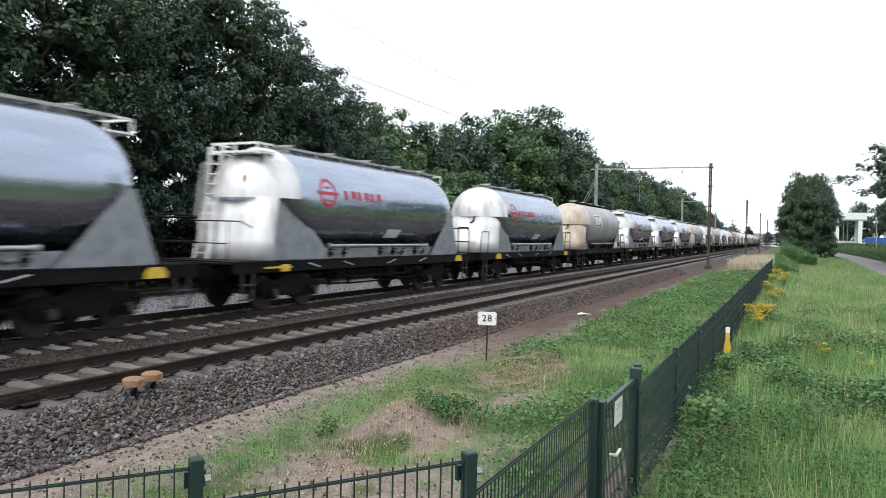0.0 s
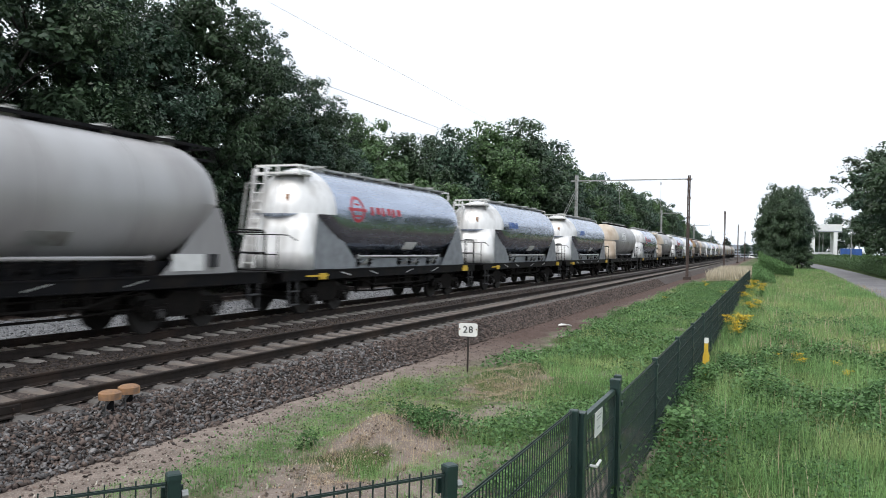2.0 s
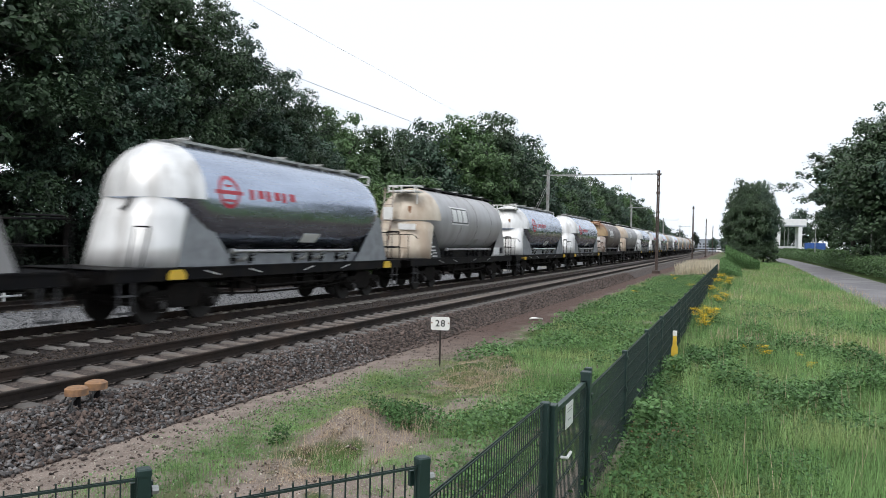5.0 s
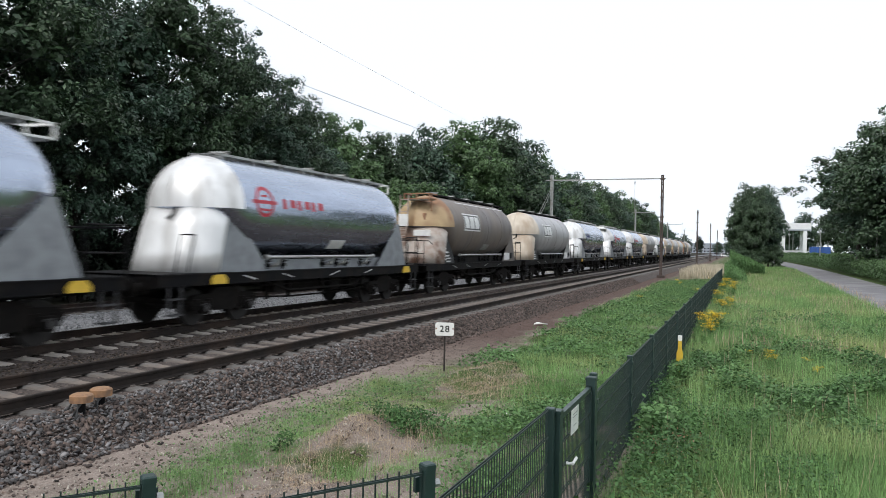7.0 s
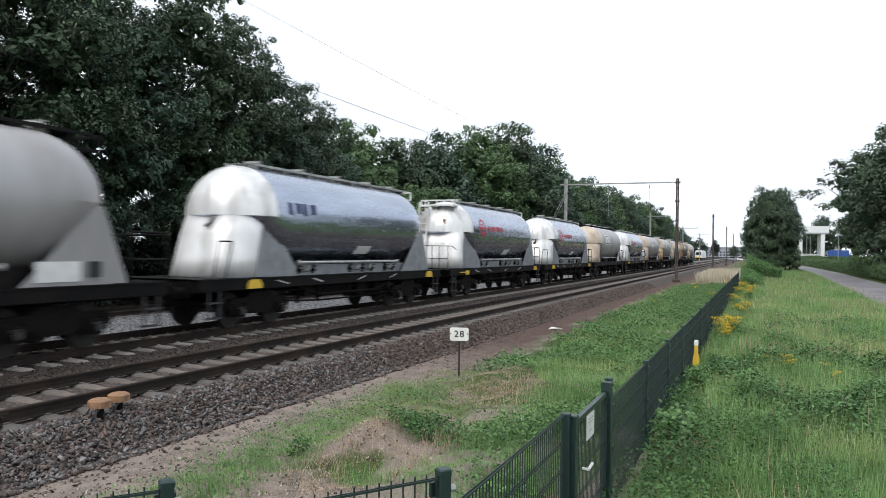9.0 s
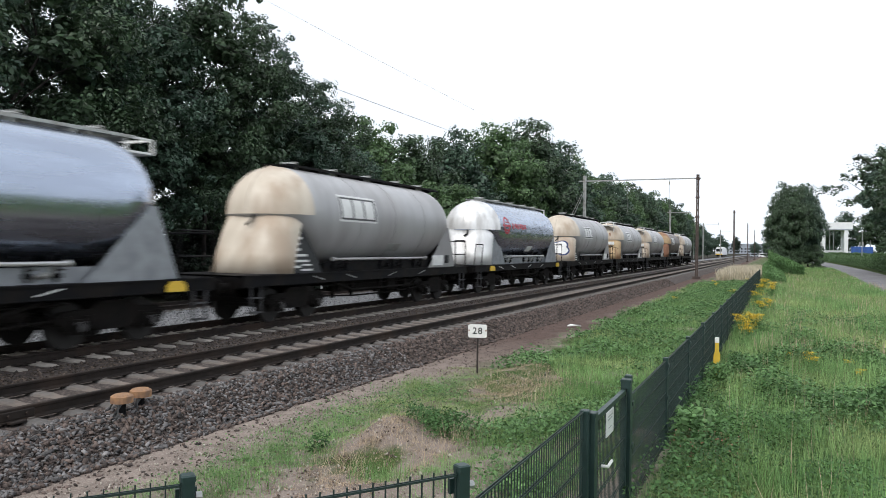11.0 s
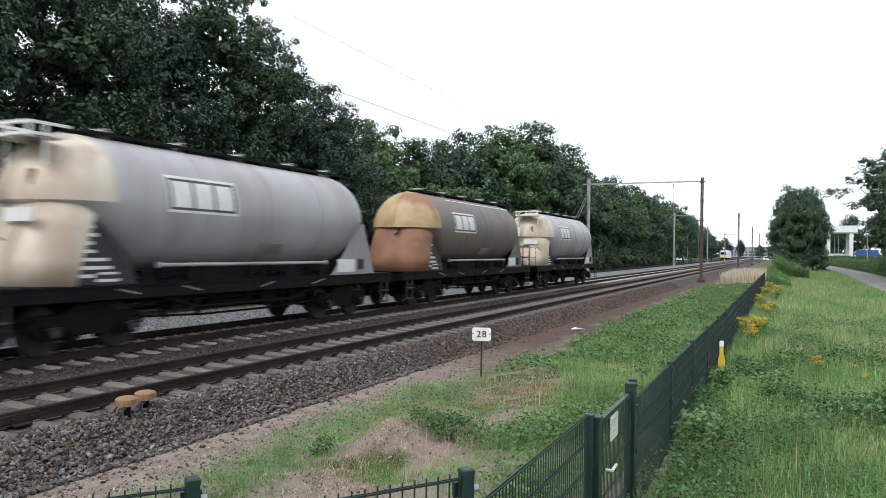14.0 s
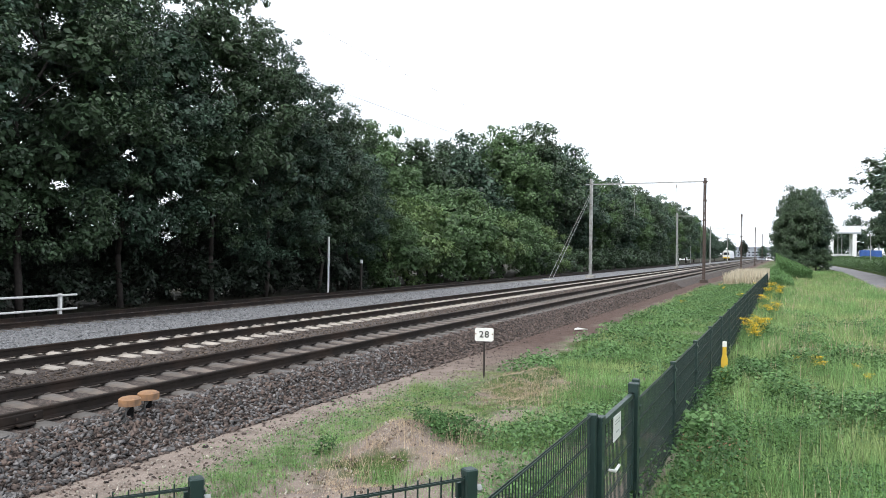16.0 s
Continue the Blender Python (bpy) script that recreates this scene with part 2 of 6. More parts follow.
def thing(name, label, category, loc=(0, 0, 0), group="", rz=0.0):
    e = new(name)
    e.empty_display_size = 0.3
    e.matrix_basis = pose(*loc, 0, 0, rz)
    return tagged(e, label, category, group)


rng = np.random.default_rng(7)


# ---- ground ----
def ground_z(x, y):
    """Height of the soil over the rail head's level, from the profile across the line."""
    xs = [-2000, -40, -27.5, -25.6, -21.6, -15.9, -15.2, -8.2, -7.5, -5.0, -3.0, -1.2, 2.0, 2000]
    zs = [-1.1, -1.1, -0.95, -0.8, -0.75, -0.5, -0.5, -0.8, -0.6, -0.52, -0.42, -0.36, -0.46, -0.46]
    z = np.interp(x, xs, zs)
    near = np.exp(-((x + 3.8) / 1.6) ** 2 - ((y - 8.5) / 4.5) ** 2)
    scarp = 0.2 / (1 + np.exp(-(y - 13.4 - 0.4 * np.sin(2.5 * x)) * 4)) * np.exp(-((x + 4.2) / 1.0) ** 2 - ((y - 14.0) / 1.6) ** 2)
    hollow = 0.22 * np.exp(-((x + 4.6) / 0.38) ** 2 - ((y - 8.3) / 0.6) ** 2) - 0.12 * np.exp(-((x + 3.9) / 0.4) ** 2 - ((y - 7.2) / 0.6) ** 2)
    return z + 0.16 * near * (0.6 + 0.4 * np.sin(1.7 * x + 1.1 * y)) + scarp + hollow


def grid_mesh(name, xs, ys, zf):
    X, Y = np.meshgrid(xs, ys)
    Z = zf(X, Y)
    nx, ny = len(xs), len(ys)
    v = np.stack([X.ravel(), Y.ravel(), Z.ravel()], 1)
    i = (np.arange(ny - 1)[:, None] * nx + np.arange(nx - 1)[None, :]).ravel()
    f = np.stack([i, i + 1, i + nx + 1, i + nx], 1)
    return mesh_from(name, v.tolist(), f.tolist(), True)


def ground_material():
    m = bpy.data.materials.new("soil_and_grass")
    m.use_nodes = True
    n, l = m.node_tree.nodes, m.node_tree.links
    b = n["Principled BSDF"]
    b.inputs["Roughness"].default_value = 0.95
    b.inputs["Specular IOR Level"].default_value = 0.15
    co = n.new("ShaderNodeTexCoord")
    sep = n.new("ShaderNodeSeparateXYZ")
    l.new(co.outputs["Object"], sep.inputs[0])

    def noise_tex(sc, detail=6):
        t = n.new("ShaderNodeTexNoise")
        t.inputs["Scale"].default_value, t.inputs["Detail"].default_value = sc, detail
        l.new(co.outputs["Object"], t.inputs["Vector"])
        return t.outputs["Fac"]

    def rng_(src, a, c, lo=0.0, hi=1.0):
        r = n.new("ShaderNodeMapRange")
        r.interpolation_type = "SMOOTHSTEP"
        for k, v in (("From Min", a), ("From Max", c), ("To Min", lo), ("To Max", hi)):
            r.inputs[k].default_value = v
        l.new(src, r.inputs["Value"])
        return r.outputs["Result"]

    def mix(f, a, c):
        x = n.new("ShaderNodeMix")
        x.data_type = "RGBA"
        for s, v in ((x.inputs[0], f), (x.inputs[6], a), (x.inputs[7], c)):
            if isinstance(v, tuple):
                s.default_value = (*v, 1)
            else:
                l.new(v, s)
        return x.outputs[2]

    def op(kind, a, c):
        x = n.new("ShaderNodeMath")
        x.operation = kind
        for s, v in zip(x.inputs, (a, c)):
            if isinstance(v, (int, float)):
                s.default_value = v
            else:
                l.new(v, s)
        return x.outputs[0]

    soil = mix(rng_(noise_tex(3), 0.3, 0.7), (0.275, 0.225, 0.195), (0.175, 0.142, 0.122))
    soil = mix(rng_(noise_tex(45, 3), 0.55, 0.68), soil, (0.34, 0.3, 0.265))
    grass = mix(rng_(noise_tex(1.2), 0.35, 0.65), (0.05, 0.085, 0.025), (0.075, 0.105, 0.034))
    wob = op("ADD", sep.outputs["X"], op("MULTIPLY", op("SUBTRACT", noise_tex(0.5), 0.5), 3.0))
    side = rng_(wob, -6.6, -4.9)
    far = rng_(sep.outputs["Y"], 7.0, 15.0, 0.28, 0.1)
    patch = rng_(op("SUBTRACT", noise_tex(0.9), far), 0.25, 0.36)
    # floor of the wood: the trees' shade goes into the soil colour
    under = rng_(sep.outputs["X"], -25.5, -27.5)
    col = mix(op("MULTIPLY", side, patch), soil, grass)
    meadow = rng_(op("ADD", sep.outputs["X"], op("MULTIPLY", noise_tex(1.5), 0.8)), -1.1, -0.4)
    col = mix(meadow, col, grass)
    red = mix(rng_(noise_tex(6), 0.3, 0.7), (0.115, 0.078, 0.066), (0.085, 0.058, 0.05))
    col = mix(op("MULTIPLY", rng_(wob, -5.4, -6.4), rng_(sep.outputs["Y"], 12.0, 22.0)), col, red)
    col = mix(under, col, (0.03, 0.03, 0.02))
    l.new(col, b.inputs["Base Color"])
    bp = n.new("ShaderNodeBump")
    bp.inputs["Strength"].default_value, bp.inputs["Distance"].default_value = 0.7, 0.06
    l.new(noise_tex(22), bp.inputs["Height"])
    l.new(bp.outputs[0], b.inputs["Normal"])
    return m


gx = np.unique(np.concatenate([[-2000, -900, -400, -200, -120, -80, -60], np.arange(-50, -9, 1.0), np.arange(-9, 4, 0.2), np.arange(4, 30, 1.0), [30, 45, 70, 120, 250, 600, 2000]]))
gy = np.unique(np.concatenate([[-600, -200, -80, -40, -20, -10], np.arange(-6, 26, 0.25), np.arange(26, 80, 2.0), np.arange(80, 300, 15), [300, 400, 600, 1000, 2000, 3500]]))


def ground_full(x, y):
    z = ground_z(x, y)
    bump = 0.03 * np.sin(9.7 * x + 3 * y) * np.sin(8.3 * y - 2 * x) + 0.05 * np.sin(2.3 * x + 0.7 * y) * np.sin(1.9 * y - 0.8 * x) + 0.03 * np.sin(5.1 * x) * np.sin(4.3 * y + x)
    return z + bump * np.clip((x + 7.2) / 1.5, 0, 1) * np.clip((6 - x) / 3, 0, 1)


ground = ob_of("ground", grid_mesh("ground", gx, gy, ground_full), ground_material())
tagged(ground, "bare brown earth and trampled grass beside the railway", "ground", kind="structure")

PATH_Y = np.array([8, 30, 67, 95, 124, 160, 200, 262])
PATH_L = np.array([5.6, 5.9, 6.7, 7.4, 8.0, 8.2, 8.0, 7.4])
PATH_R = np.array([9.6, 10.1, 11.0, 11.6, 12.1, 12.2, 11.8, 11.0])


def path_edge(y, right=True):
    return np.interp(y, PATH_Y, PATH_R if right else PATH_L)


path_ys = np.arange(8, 263, 3.0)
path_top = Build().prism([(float(path_edge(v, False)), float(v)) for v in path_ys] + [(float(path_edge(v)), float(v)) for v in path_ys[::-1]], 2, -0.6, -0.41)
cycle_path = ob_of("pavement", path_top.mesh("cycle_path"), ASPHALT)
tagged(cycle_path, "grey worn asphalt cycle path between verge and hedge", "path", kind="structure")


# ---- ballast ----
def ballast_material(name, a, c, pale):
    m = mat(name, a, c, 26.0, 0.9, 0.0, 1.0, 22.0, c3=pale, big=14.0)
    return m


# brown bed, darkened so its colour holds the shadow in gaps between stones
BALLAST = ballast_material("brown_ballast", (0.062, 0.046, 0.04), (0.022, 0.017, 0.015), (0.1, 0.078, 0.068))
BALLAST_GREY = ballast_material("grey_ballast", (0.16, 0.162, 0.17), (0.07, 0.07, 0.073), (0.26, 0.265, 0.28))


def bed(name, profile, material, label):
    b = Build().prism(profile, 1, -60.0, 900.0)
    return tagged(ob_of(name, b.mesh(name), material), label, "ballast", kind="structure")


bed("trackbed", [(-15.4, -0.7), (-7.45, -0.7), (-8.15, -0.27), (-8.4, -0.215), (-10.9, -0.215), (-11.2, -0.25), (-12.05, -0.25), (-12.35, -0.215), (-14.9, -0.215), (-15.4, -0.25)], BALLAST, "brown-grey stone ballast bed under the running lines")
bed("trackbed_side", [(-26.0, -1.0), (-15.403, -1.0), (-15.403, -0.24), (-17.5, -0.4), (-21.6, -0.61), (-25.0, -0.61), (-25.6, -0.8)], BALLAST_GREY, "fresh grey stone ballast beside the siding")

# rock template: a broken, skewed block with flat faces
STONE_V = np.array([(-1.2, -0.45, -0.4), (0.9, -0.65, -0.3), (1.25, 0.4, -0.45), (-0.6, 0.65, -0.35), (-0.8, -0.25, 0.4), (0.5, -0.5, 0.5), (0.9, 0.2, 0.25), (-0.35, 0.5, 0.45)])
STONE_F = np.array([(3, 2, 1, 0), (4, 5, 6, 7), (0, 1, 5, 4), (1, 2, 6, 5), (2, 3, 7, 6), (3, 0, 4, 7)])

WEDGE_V = np.array([(-1.2, -0.5, -0.4), (1.1, -0.6, -0.35), (0.1, 0.85, -0.4), (-0.8, -0.3, 0.4), (0.9, -0.45, 0.3), (0.2, 0.45, 0.5)])
WEDGE_F = np.array([(2, 1, 0), (3, 4, 5), (0, 1, 4), (0, 4, 3), (1, 2, 5), (1, 5, 4), (2, 0, 3), (2, 3, 5)])


def rot_mats(n, tilt=3.14):
    a, b_, c = rng.uniform(0, 6.28, n), rng.uniform(-tilt, tilt, n), rng.uniform(-tilt, tilt, n)
    ca, sa, cb, sb, cc, sc = np.cos(a), np.sin(a), np.cos(b_), np.sin(b_), np.cos(c), np.sin(c)
    return np.stack([ca * cb, ca * sb * sc - sa * cc, ca * sb * cc + sa * sc, sa * cb, sa * sb * sc + ca * cc, sa * sb * cc - ca * sc, -sb, cb * sc, cb * cc], 1).reshape(n, 3, 3)


def facing_mats(d, r):
    """Turns whose third axis points along d, with a random spin."""
    z = d / np.linalg.norm(d, axis=1)[:, None]
    x = np.cross(z, r.normal(size=z.shape))
    x /= np.linalg.norm(x, axis=1)[:, None]
    return np.stack([x, np.cross(z, x), z], 2)


def scatter(name, template_v, template_f, places, sizes, rots, smooth=False, shape=None):
    """One mesh of many small pieces."""
    n, k = len(places), len(template_v)
    tv = template_v[None] * (np.ones((n, 1, 3)) if shape is None else shape[:, None, :])
    v = np.einsum("nij,nkj->nki", rots, np.broadcast_to(tv, (n, k, 3))) * sizes[:, None, None] + places[:, None, :]
    f = (template_f[None] + (np.arange(n) * k)[:, None, None]).reshape(-1, template_f.shape[1])
    me = bpy.data.meshes.new(name)
    me.vertices.add(n * k)
    me.vertices.foreach_set("co", v.astype(np.float32).ravel())
    nv = f.shape[1]
    me.loops.add(f.size)
    me.loops.foreach_set("vertex_index", f.astype(np.int32).ravel())
    me.polygons.add(len(f))
    me.polygons.foreach_set("loop_start", np.arange(0, f.size, nv, dtype=np.int32))
    me.update(calc_edges=True)
    if smooth:
        me.shade_smooth()
    return me


def stones(name, n, x0, x1, y0, y1, zf, material, smin, smax, label, power=1.0):
    p = np.empty((n, 3))
    p[:, 0] = rng.uniform(x0, x1, n)
    p[:, 1] = y0 + (y1 - y0) * rng.uniform(0, 1, n) ** power
    p[:, 2] = zf(p[:, 0]) + rng.uniform(-0.01, 0.02, n)
    tv_, tf_ = (WEDGE_V, WEDGE_F) if material is STONE_NEW else (STONE_V, STONE_F)
    me = scatter(name, tv_, tf_, p, smin + (smax - smin) * rng.uniform(0, 1, n) ** 1.4, rot_mats(n, 0.9), shape=rng.uniform(0.6, 1.4, (n, 3)) * np.array([1, 1, 0.85]))
    return tagged(ob_of(name, me, material), label, "ballast", kind="stuff")


def bed_z(x):
    return np.interp(x, [-15.4, -14.9, -12.35, -12.05, -11.2, -10.9, -8.4, -8.15, -7.45, -7.1], [-0.25, -0.215, -0.215, -0.25, -0.25, -0.215, -0.215, -0.27, -0.7, -0.6])


def bed_side_z(x):
    return np.interp(x, [-25.6, -25, -21.6, -17.5, -15.4], [-0.8, -0.61, -0.61, -0.4, -0.24])


stones("ballast_stones", 30000, -8.55, -7.38, 2.5, 62, lambda x: np.maximum(bed_z(x), np.interp(x, [-8.2, -7.5, -5], [-0.8, -0.6, -0.52]) + 0.005), STONE, 0.015, 0.056, "loose angular brown-grey ballast stones on the shoulder", 2.0)
stones("ballast_stones", 8000, -8.5, -7.38, 2.5, 15, lambda x: np.maximum(bed_z(x), np.interp(x, [-8.2, -7.5, -5], [-0.8, -0.6, -0.52]) + 0.005) + 0.015, STONE_NEW, 0.018, 0.05, "paler grey broken ballast stones on the shoulder", 2.4)
stones("ballast_stones", 22000, -12.4, -8.5, 3, 62, lambda x: bed_z(x) - 0.034, STONE, 0.02, 0.045, "angular brown-grey ballast stones between the sleepers", 1.8)
stones("ballast_stones", 12000, -22.3, -15.0, 6, 60, bed_side_z, STONE_GREY, 0.025, 0.05, "fresh grey angular ballast stones beside the siding", 1.4)

stones("ballast_stones", 900, -7.5, -7.0, 2.5, 50, lambda x: np.interp(x, [-8.2, -7.5, -5], [-0.8, -0.6, -0.52]) - 0.004, STONE, 0.012, 0.04, "stray ballast stones on the bare earth", 1.9)
stones("ballast_stones", 160, -7.0, -6.6, 2.5, 40, lambda x: np.interp(x, [-8.2, -7.5, -5], [-0.8, -0.6, -0.52]) - 0.004, STONE, 0.01, 0.03, "stray ballast stones on the bare earth", 1.9)
stones("ballast_stones", 16000, -15.3, -12.3, 4, 64, lambda x: bed_z(x) - 0.03, STONE_BROWN, 0.02, 0.045, "brown angular ballast stones under the goods line", 1.7)
stones("ballast_stones", 9000, -12.35, -10.95, 4, 64, lambda x: bed_z(x) - 0.005, STONE_BROWN, 0.018, 0.042, "brown angular ballast stones between the two lines", 1.7)


# ---- tracks ----
def rail_mesh(name, y0, y1):
    half = [(0.062, -0.172), (0.062, -0.16), (0.012, -0.135), (0.009, -0.05), (0.034, -0.038), (0.036, -0.008), (0.028, 0.0)]
    prof = half + [(-x, z) for x, z in reversed(half)]
    b = Build().prism(prof, 1, y0, y1)
    me = b.mesh(name)
    for p in me.polygons:
        p.material_index = 1 if p.normal.z > 0.5 and p.center.z > -0.02 else 0
    return me


def sleeper_build():
    b = Build()
    # stations along the sleeper: place, top, half-width
    top = [(-1.28, -0.23, 0.115), (-1.26, -0.19, 0.135), (-1.18, -0.174, 0.145), (-0.9, -0.17, 0.147), (-0.5, -0.17, 0.147), (-0.3, -0.192, 0.135), (0.3, -0.192, 0.135), (0.5, -0.17, 0.147), (0.9, -0.17, 0.147), (1.18, -0.174, 0.145), (1.26, -0.19, 0.135), (1.28, -0.23, 0.115)]
    ring = [(-1.15, -0.34), (-1.0, -0.06), (-0.78, -0.016), (-0.35, 0.0), (0.35, 0.0), (0.78, -0.016), (1.0, -0.06), (1.15, -0.34)]
    v = [(x, k * w, z + d if d > -0.3 else -0.34) for x, z, w in top for k, d in ring]
    n, m = len(ring), len(top)
    f = [(i * n + (j + 1) % n, i * n + j, (i + 1) * n + j, (i + 1) * n + (j + 1) % n) for i in range(m - 1) for j in range(n)]
    b.add(v, f + [tuple(range(n)), tuple(range(m * n - 1, m * n - n - 1, -1))])
    for s in (-0.7525, 0.7525):
        for o in (-0.09, 0.09):
            b.box(s + o - 0.02, s + o + 0.02, -0.04, 0.04, -0.172, -0.15)
    return b


def track(xc, dz, label, sl_mat, head, y_first, singles, y_last, phase):
    t = thing("railway_track", label, "track", (xc, 0, dz), "railway tracks")
    t["kind"] = "structure"
    me = CACHE.setdefault(("rail", head.name), rail_mesh("rail", -60, 900))
    for s in (-0.7525, 0.7525):
        r = ob_of("rail", me, [RAILSIDE, head], t)
        r.location = (s, 0, 0)
    sm = CACHE.setdefault(("sleeper", sl_mat.name), sleeper_build().mesh("sleeper"))
    for i in range(singles):
        o = ob_of("sleeper", sm, sl_mat, t)
        o.location = (0, y_first + phase + 0.6 * i, 0)
    ys = np.arange(y_first + phase + 0.6 * singles, y_last, 0.6)
    if len(ys):
        tb = Build().box(-1.26, 1.26, -0.13, 0.13, -0.33, -0.178)
        tv, tf = np.array(tb.v), np.array(tb.f)
        pl = np.stack([np.zeros(len(ys)), ys, np.zeros(len(ys))], 1)
        o = ob_of("far_sleepers", scatter("far_sleepers", tv, tf, pl, np.ones(len(ys)), np.tile(np.eye(3), (len(ys), 1, 1))), sl_mat, t)
        o["kind"] = "stuff"
    return t


track(-9.63, 0.0, "ballasted track with worn rails on weathered concrete sleepers", SLEEPER, RAILTOP, 2.0, 200, 330, 0.12)
track(-13.63, 0.0, "ballasted track with polished rails on pale concrete sleepers", SLEEPER_PALE, RAILBRIGHT, 3.0, 200, 330, 0.33)
track(-23.3, -0.4, "siding with dull rails half buried in ballast", SLEEPER, RAILTOP, 8.0, 100, 70, 0.0)


joint = thing("rail_joint", "dark insulated rail joint with bolted fishplates", "rail joint", (-8.8775, 5.9, 0))
for sx in (-1, 1):
    fp = part("fishplate", sx, lambda: Build().box(min(sx * 0.014, sx * 0.05), max(sx * 0.014, sx * 0.05), -0.5, 0.5, -0.14, -0.035, 0.01), RAILSIDE, joint)
    for y in (-0.38, -0.13, 0.13, 0.38):
        bt = part("bolt", sx, lambda: Build().tube((sx * 0.045, 0, -0.088), (sx * 0.085, 0, -0.088), 0.02, 6), RAILSIDE, fp)
        bt.location = (0, y, 0)
part("rust_stained_clamp", 0, lambda: Build().box(-0.16, 0.16, 0.1, 0.32, -0.175, -0.15, 0.006), RAILSIDE, joint)

# ---- silo wagons ----
TR, TZ = 1.46, 3.02          # tank radius and axis height
YFRONT = {"alu": -4.7, "alu_dome": -4.3, "painted": -4.3}    # where the front dome begins
YR = 4.6                     # where the rear dome begins
LF, LR = 1.3, 1.55           # dome lengths


def tank_meshes(YF):
    """Rings from the hopper's bottom up to the crown; the front hood is split off."""
    def ring(a, lower):
        w, z = TR * math.cos(a), TZ + TR * math.sin(a)
        if lower:
            s = -math.sin(a)
            yf, yr, lf, lr = YF + (-3.2 - YF) * s, YR - 0.3 * s, LF * (1 - s) + 0.15 * s, LR * (1 - s) + 0.15 * s
        else:
            yf, yr, lf, lr = YF, YR, LF * math.cos(a), LR * math.cos(a)
        pts = []
        for i in range(13):
            q = math.pi * i / 12
            pts.append((w * math.cos(q), yr + lr * math.sin(q), z))
        for i in range(6):
            pts.append((-w, yr + (yf - yr) * (i + 0.5) / 6, z))
        for i in range(13):
            q = math.pi + math.pi * i / 12
            pts.append((w * math.cos(q), yf + lf * math.sin(q), z))
        for i in range(6):
            pts.append((w, yf + (yr - yf) * (i + 0.5) / 6, z))
        return pts
    rings = [ring(radians(a), True) for a in np.linspace(-89, 0, 13)]
    mid = len(rings) - 1
    rings += [ring(radians(a), False) for a in np.linspace(0, 89.5, 13)[1:]]
    n = len(rings[0])
    vs = [p for r in rings for p in r]
    fs = [(k * n + i, k * n + (i + 1) % n, (k + 1) * n + (i + 1) % n, (k + 1) * n + i) for k in range(len(rings) - 1) for i in range(n)]
    fs.append(tuple((len(rings) - 1) * n + i for i in range(n)))
    fs.append(tuple(reversed(range(n))))
    hood = {f for f in fs if min(f) >= mid * n and all(vs[i][1] <= YF + 0.01 for i in f)}
    out = {}
    for k, keep in (("tank", [f for f in fs if f not in hood]), ("hood", sorted(hood))):
        used = sorted({i for f in keep for i in f})
        idx = {o: i for i, o in enumerate(used)}
        me = mesh_from(k, [vs[i] for i in used], [[idx[i] for i in f] for f in keep], True)
        for e in me.edges:
            a, b = used[e.vertices[0]], used[e.vertices[1]]
            if mid * n <= min(a, b) and max(a, b) < (mid + 1) * n and (vs[a][1] + vs[b][1] < 2 * YF or vs[a][1] + vs[b][1] > 2 * YR):
                e.use_edge_sharp = True
        out[k] = me
    return out


TANK = {kind: tank_meshes(y) for kind, y in YFRONT.items()}


def tank_copy(kind, which, material):
    k = (kind, which, material.name)
    if k not in CACHE:
        CACHE[k] = TANK[kind][which].copy()
    return CACHE[k]


def skirt_build(kind):
    """A U-shaped end wall with round corners, wider at the foot, open to the rear."""
    def outline(w, yf, yb, r, inset):
        w, yf, r = w - inset, yf + inset, max(0.05, r - inset)
        pts = [(w, yb)]
        pts += [(w - r + r * math.cos(q), yf + r - r * math.sin(q)) for q in np.linspace(0, math.pi / 2, 7)]
        pts += [(-w + r - r * math.sin(q), yf + r - r * math.cos(q)) for q in np.linspace(0, math.pi / 2, 7)]
        return pts + [(-w, yb)]
    if kind == "alu":
        corner, levels = 0.38, [(1.34, 1.33, -6.12, -5.72), (1.9, 1.3, -6.02, -5.62), (2.5, 1.27, -5.9, -5.5), (3.04, 1.24, -5.78, -5.38)]
    elif kind == "alu_dome":
        corner, levels = 0.85, [(1.34, 1.3, -6.0, -5.1), (1.9, 1.27, -5.85, -4.95), (2.5, 1.24, -5.7, -4.75), (3.04, 1.2, -5.5, -4.5)]
    else:
        corner, levels = 0.9, [(1.34, 1.33, -6.08, -5.1), (1.9, 1.3, -5.88, -4.95), (2.5, 1.27, -5.67, -4.75), (3.04, 1.24, -5.42, -4.5)]
    vs, fs = [], []
    for z, w, yf, yb in levels:
        o, i = outline(w, yf, yb, corner, 0), outline(w, yf, yb, corner, 0.03)
        vs += [(*p, z) for p in o + i[::-1]]
    n = len(vs) // len(levels)
    for k in range(len(levels) - 1):
        fs += [(k * n + i, k * n + (i + 1) % n, (k + 1) * n + (i + 1) % n, (k + 1) * n + i) for i in range(n)]
    m = n // 2
    for k, flip in ((0, True), (len(levels) - 1, False)):
        for i in range(m - 1):
            f = (k * n + i, k * n + i + 1, k * n + n - 2 - i, k * n + n - 1 - i)
            fs.append(f[::-1] if flip else f)
    return mesh_from("skirt", vs, fs, True)


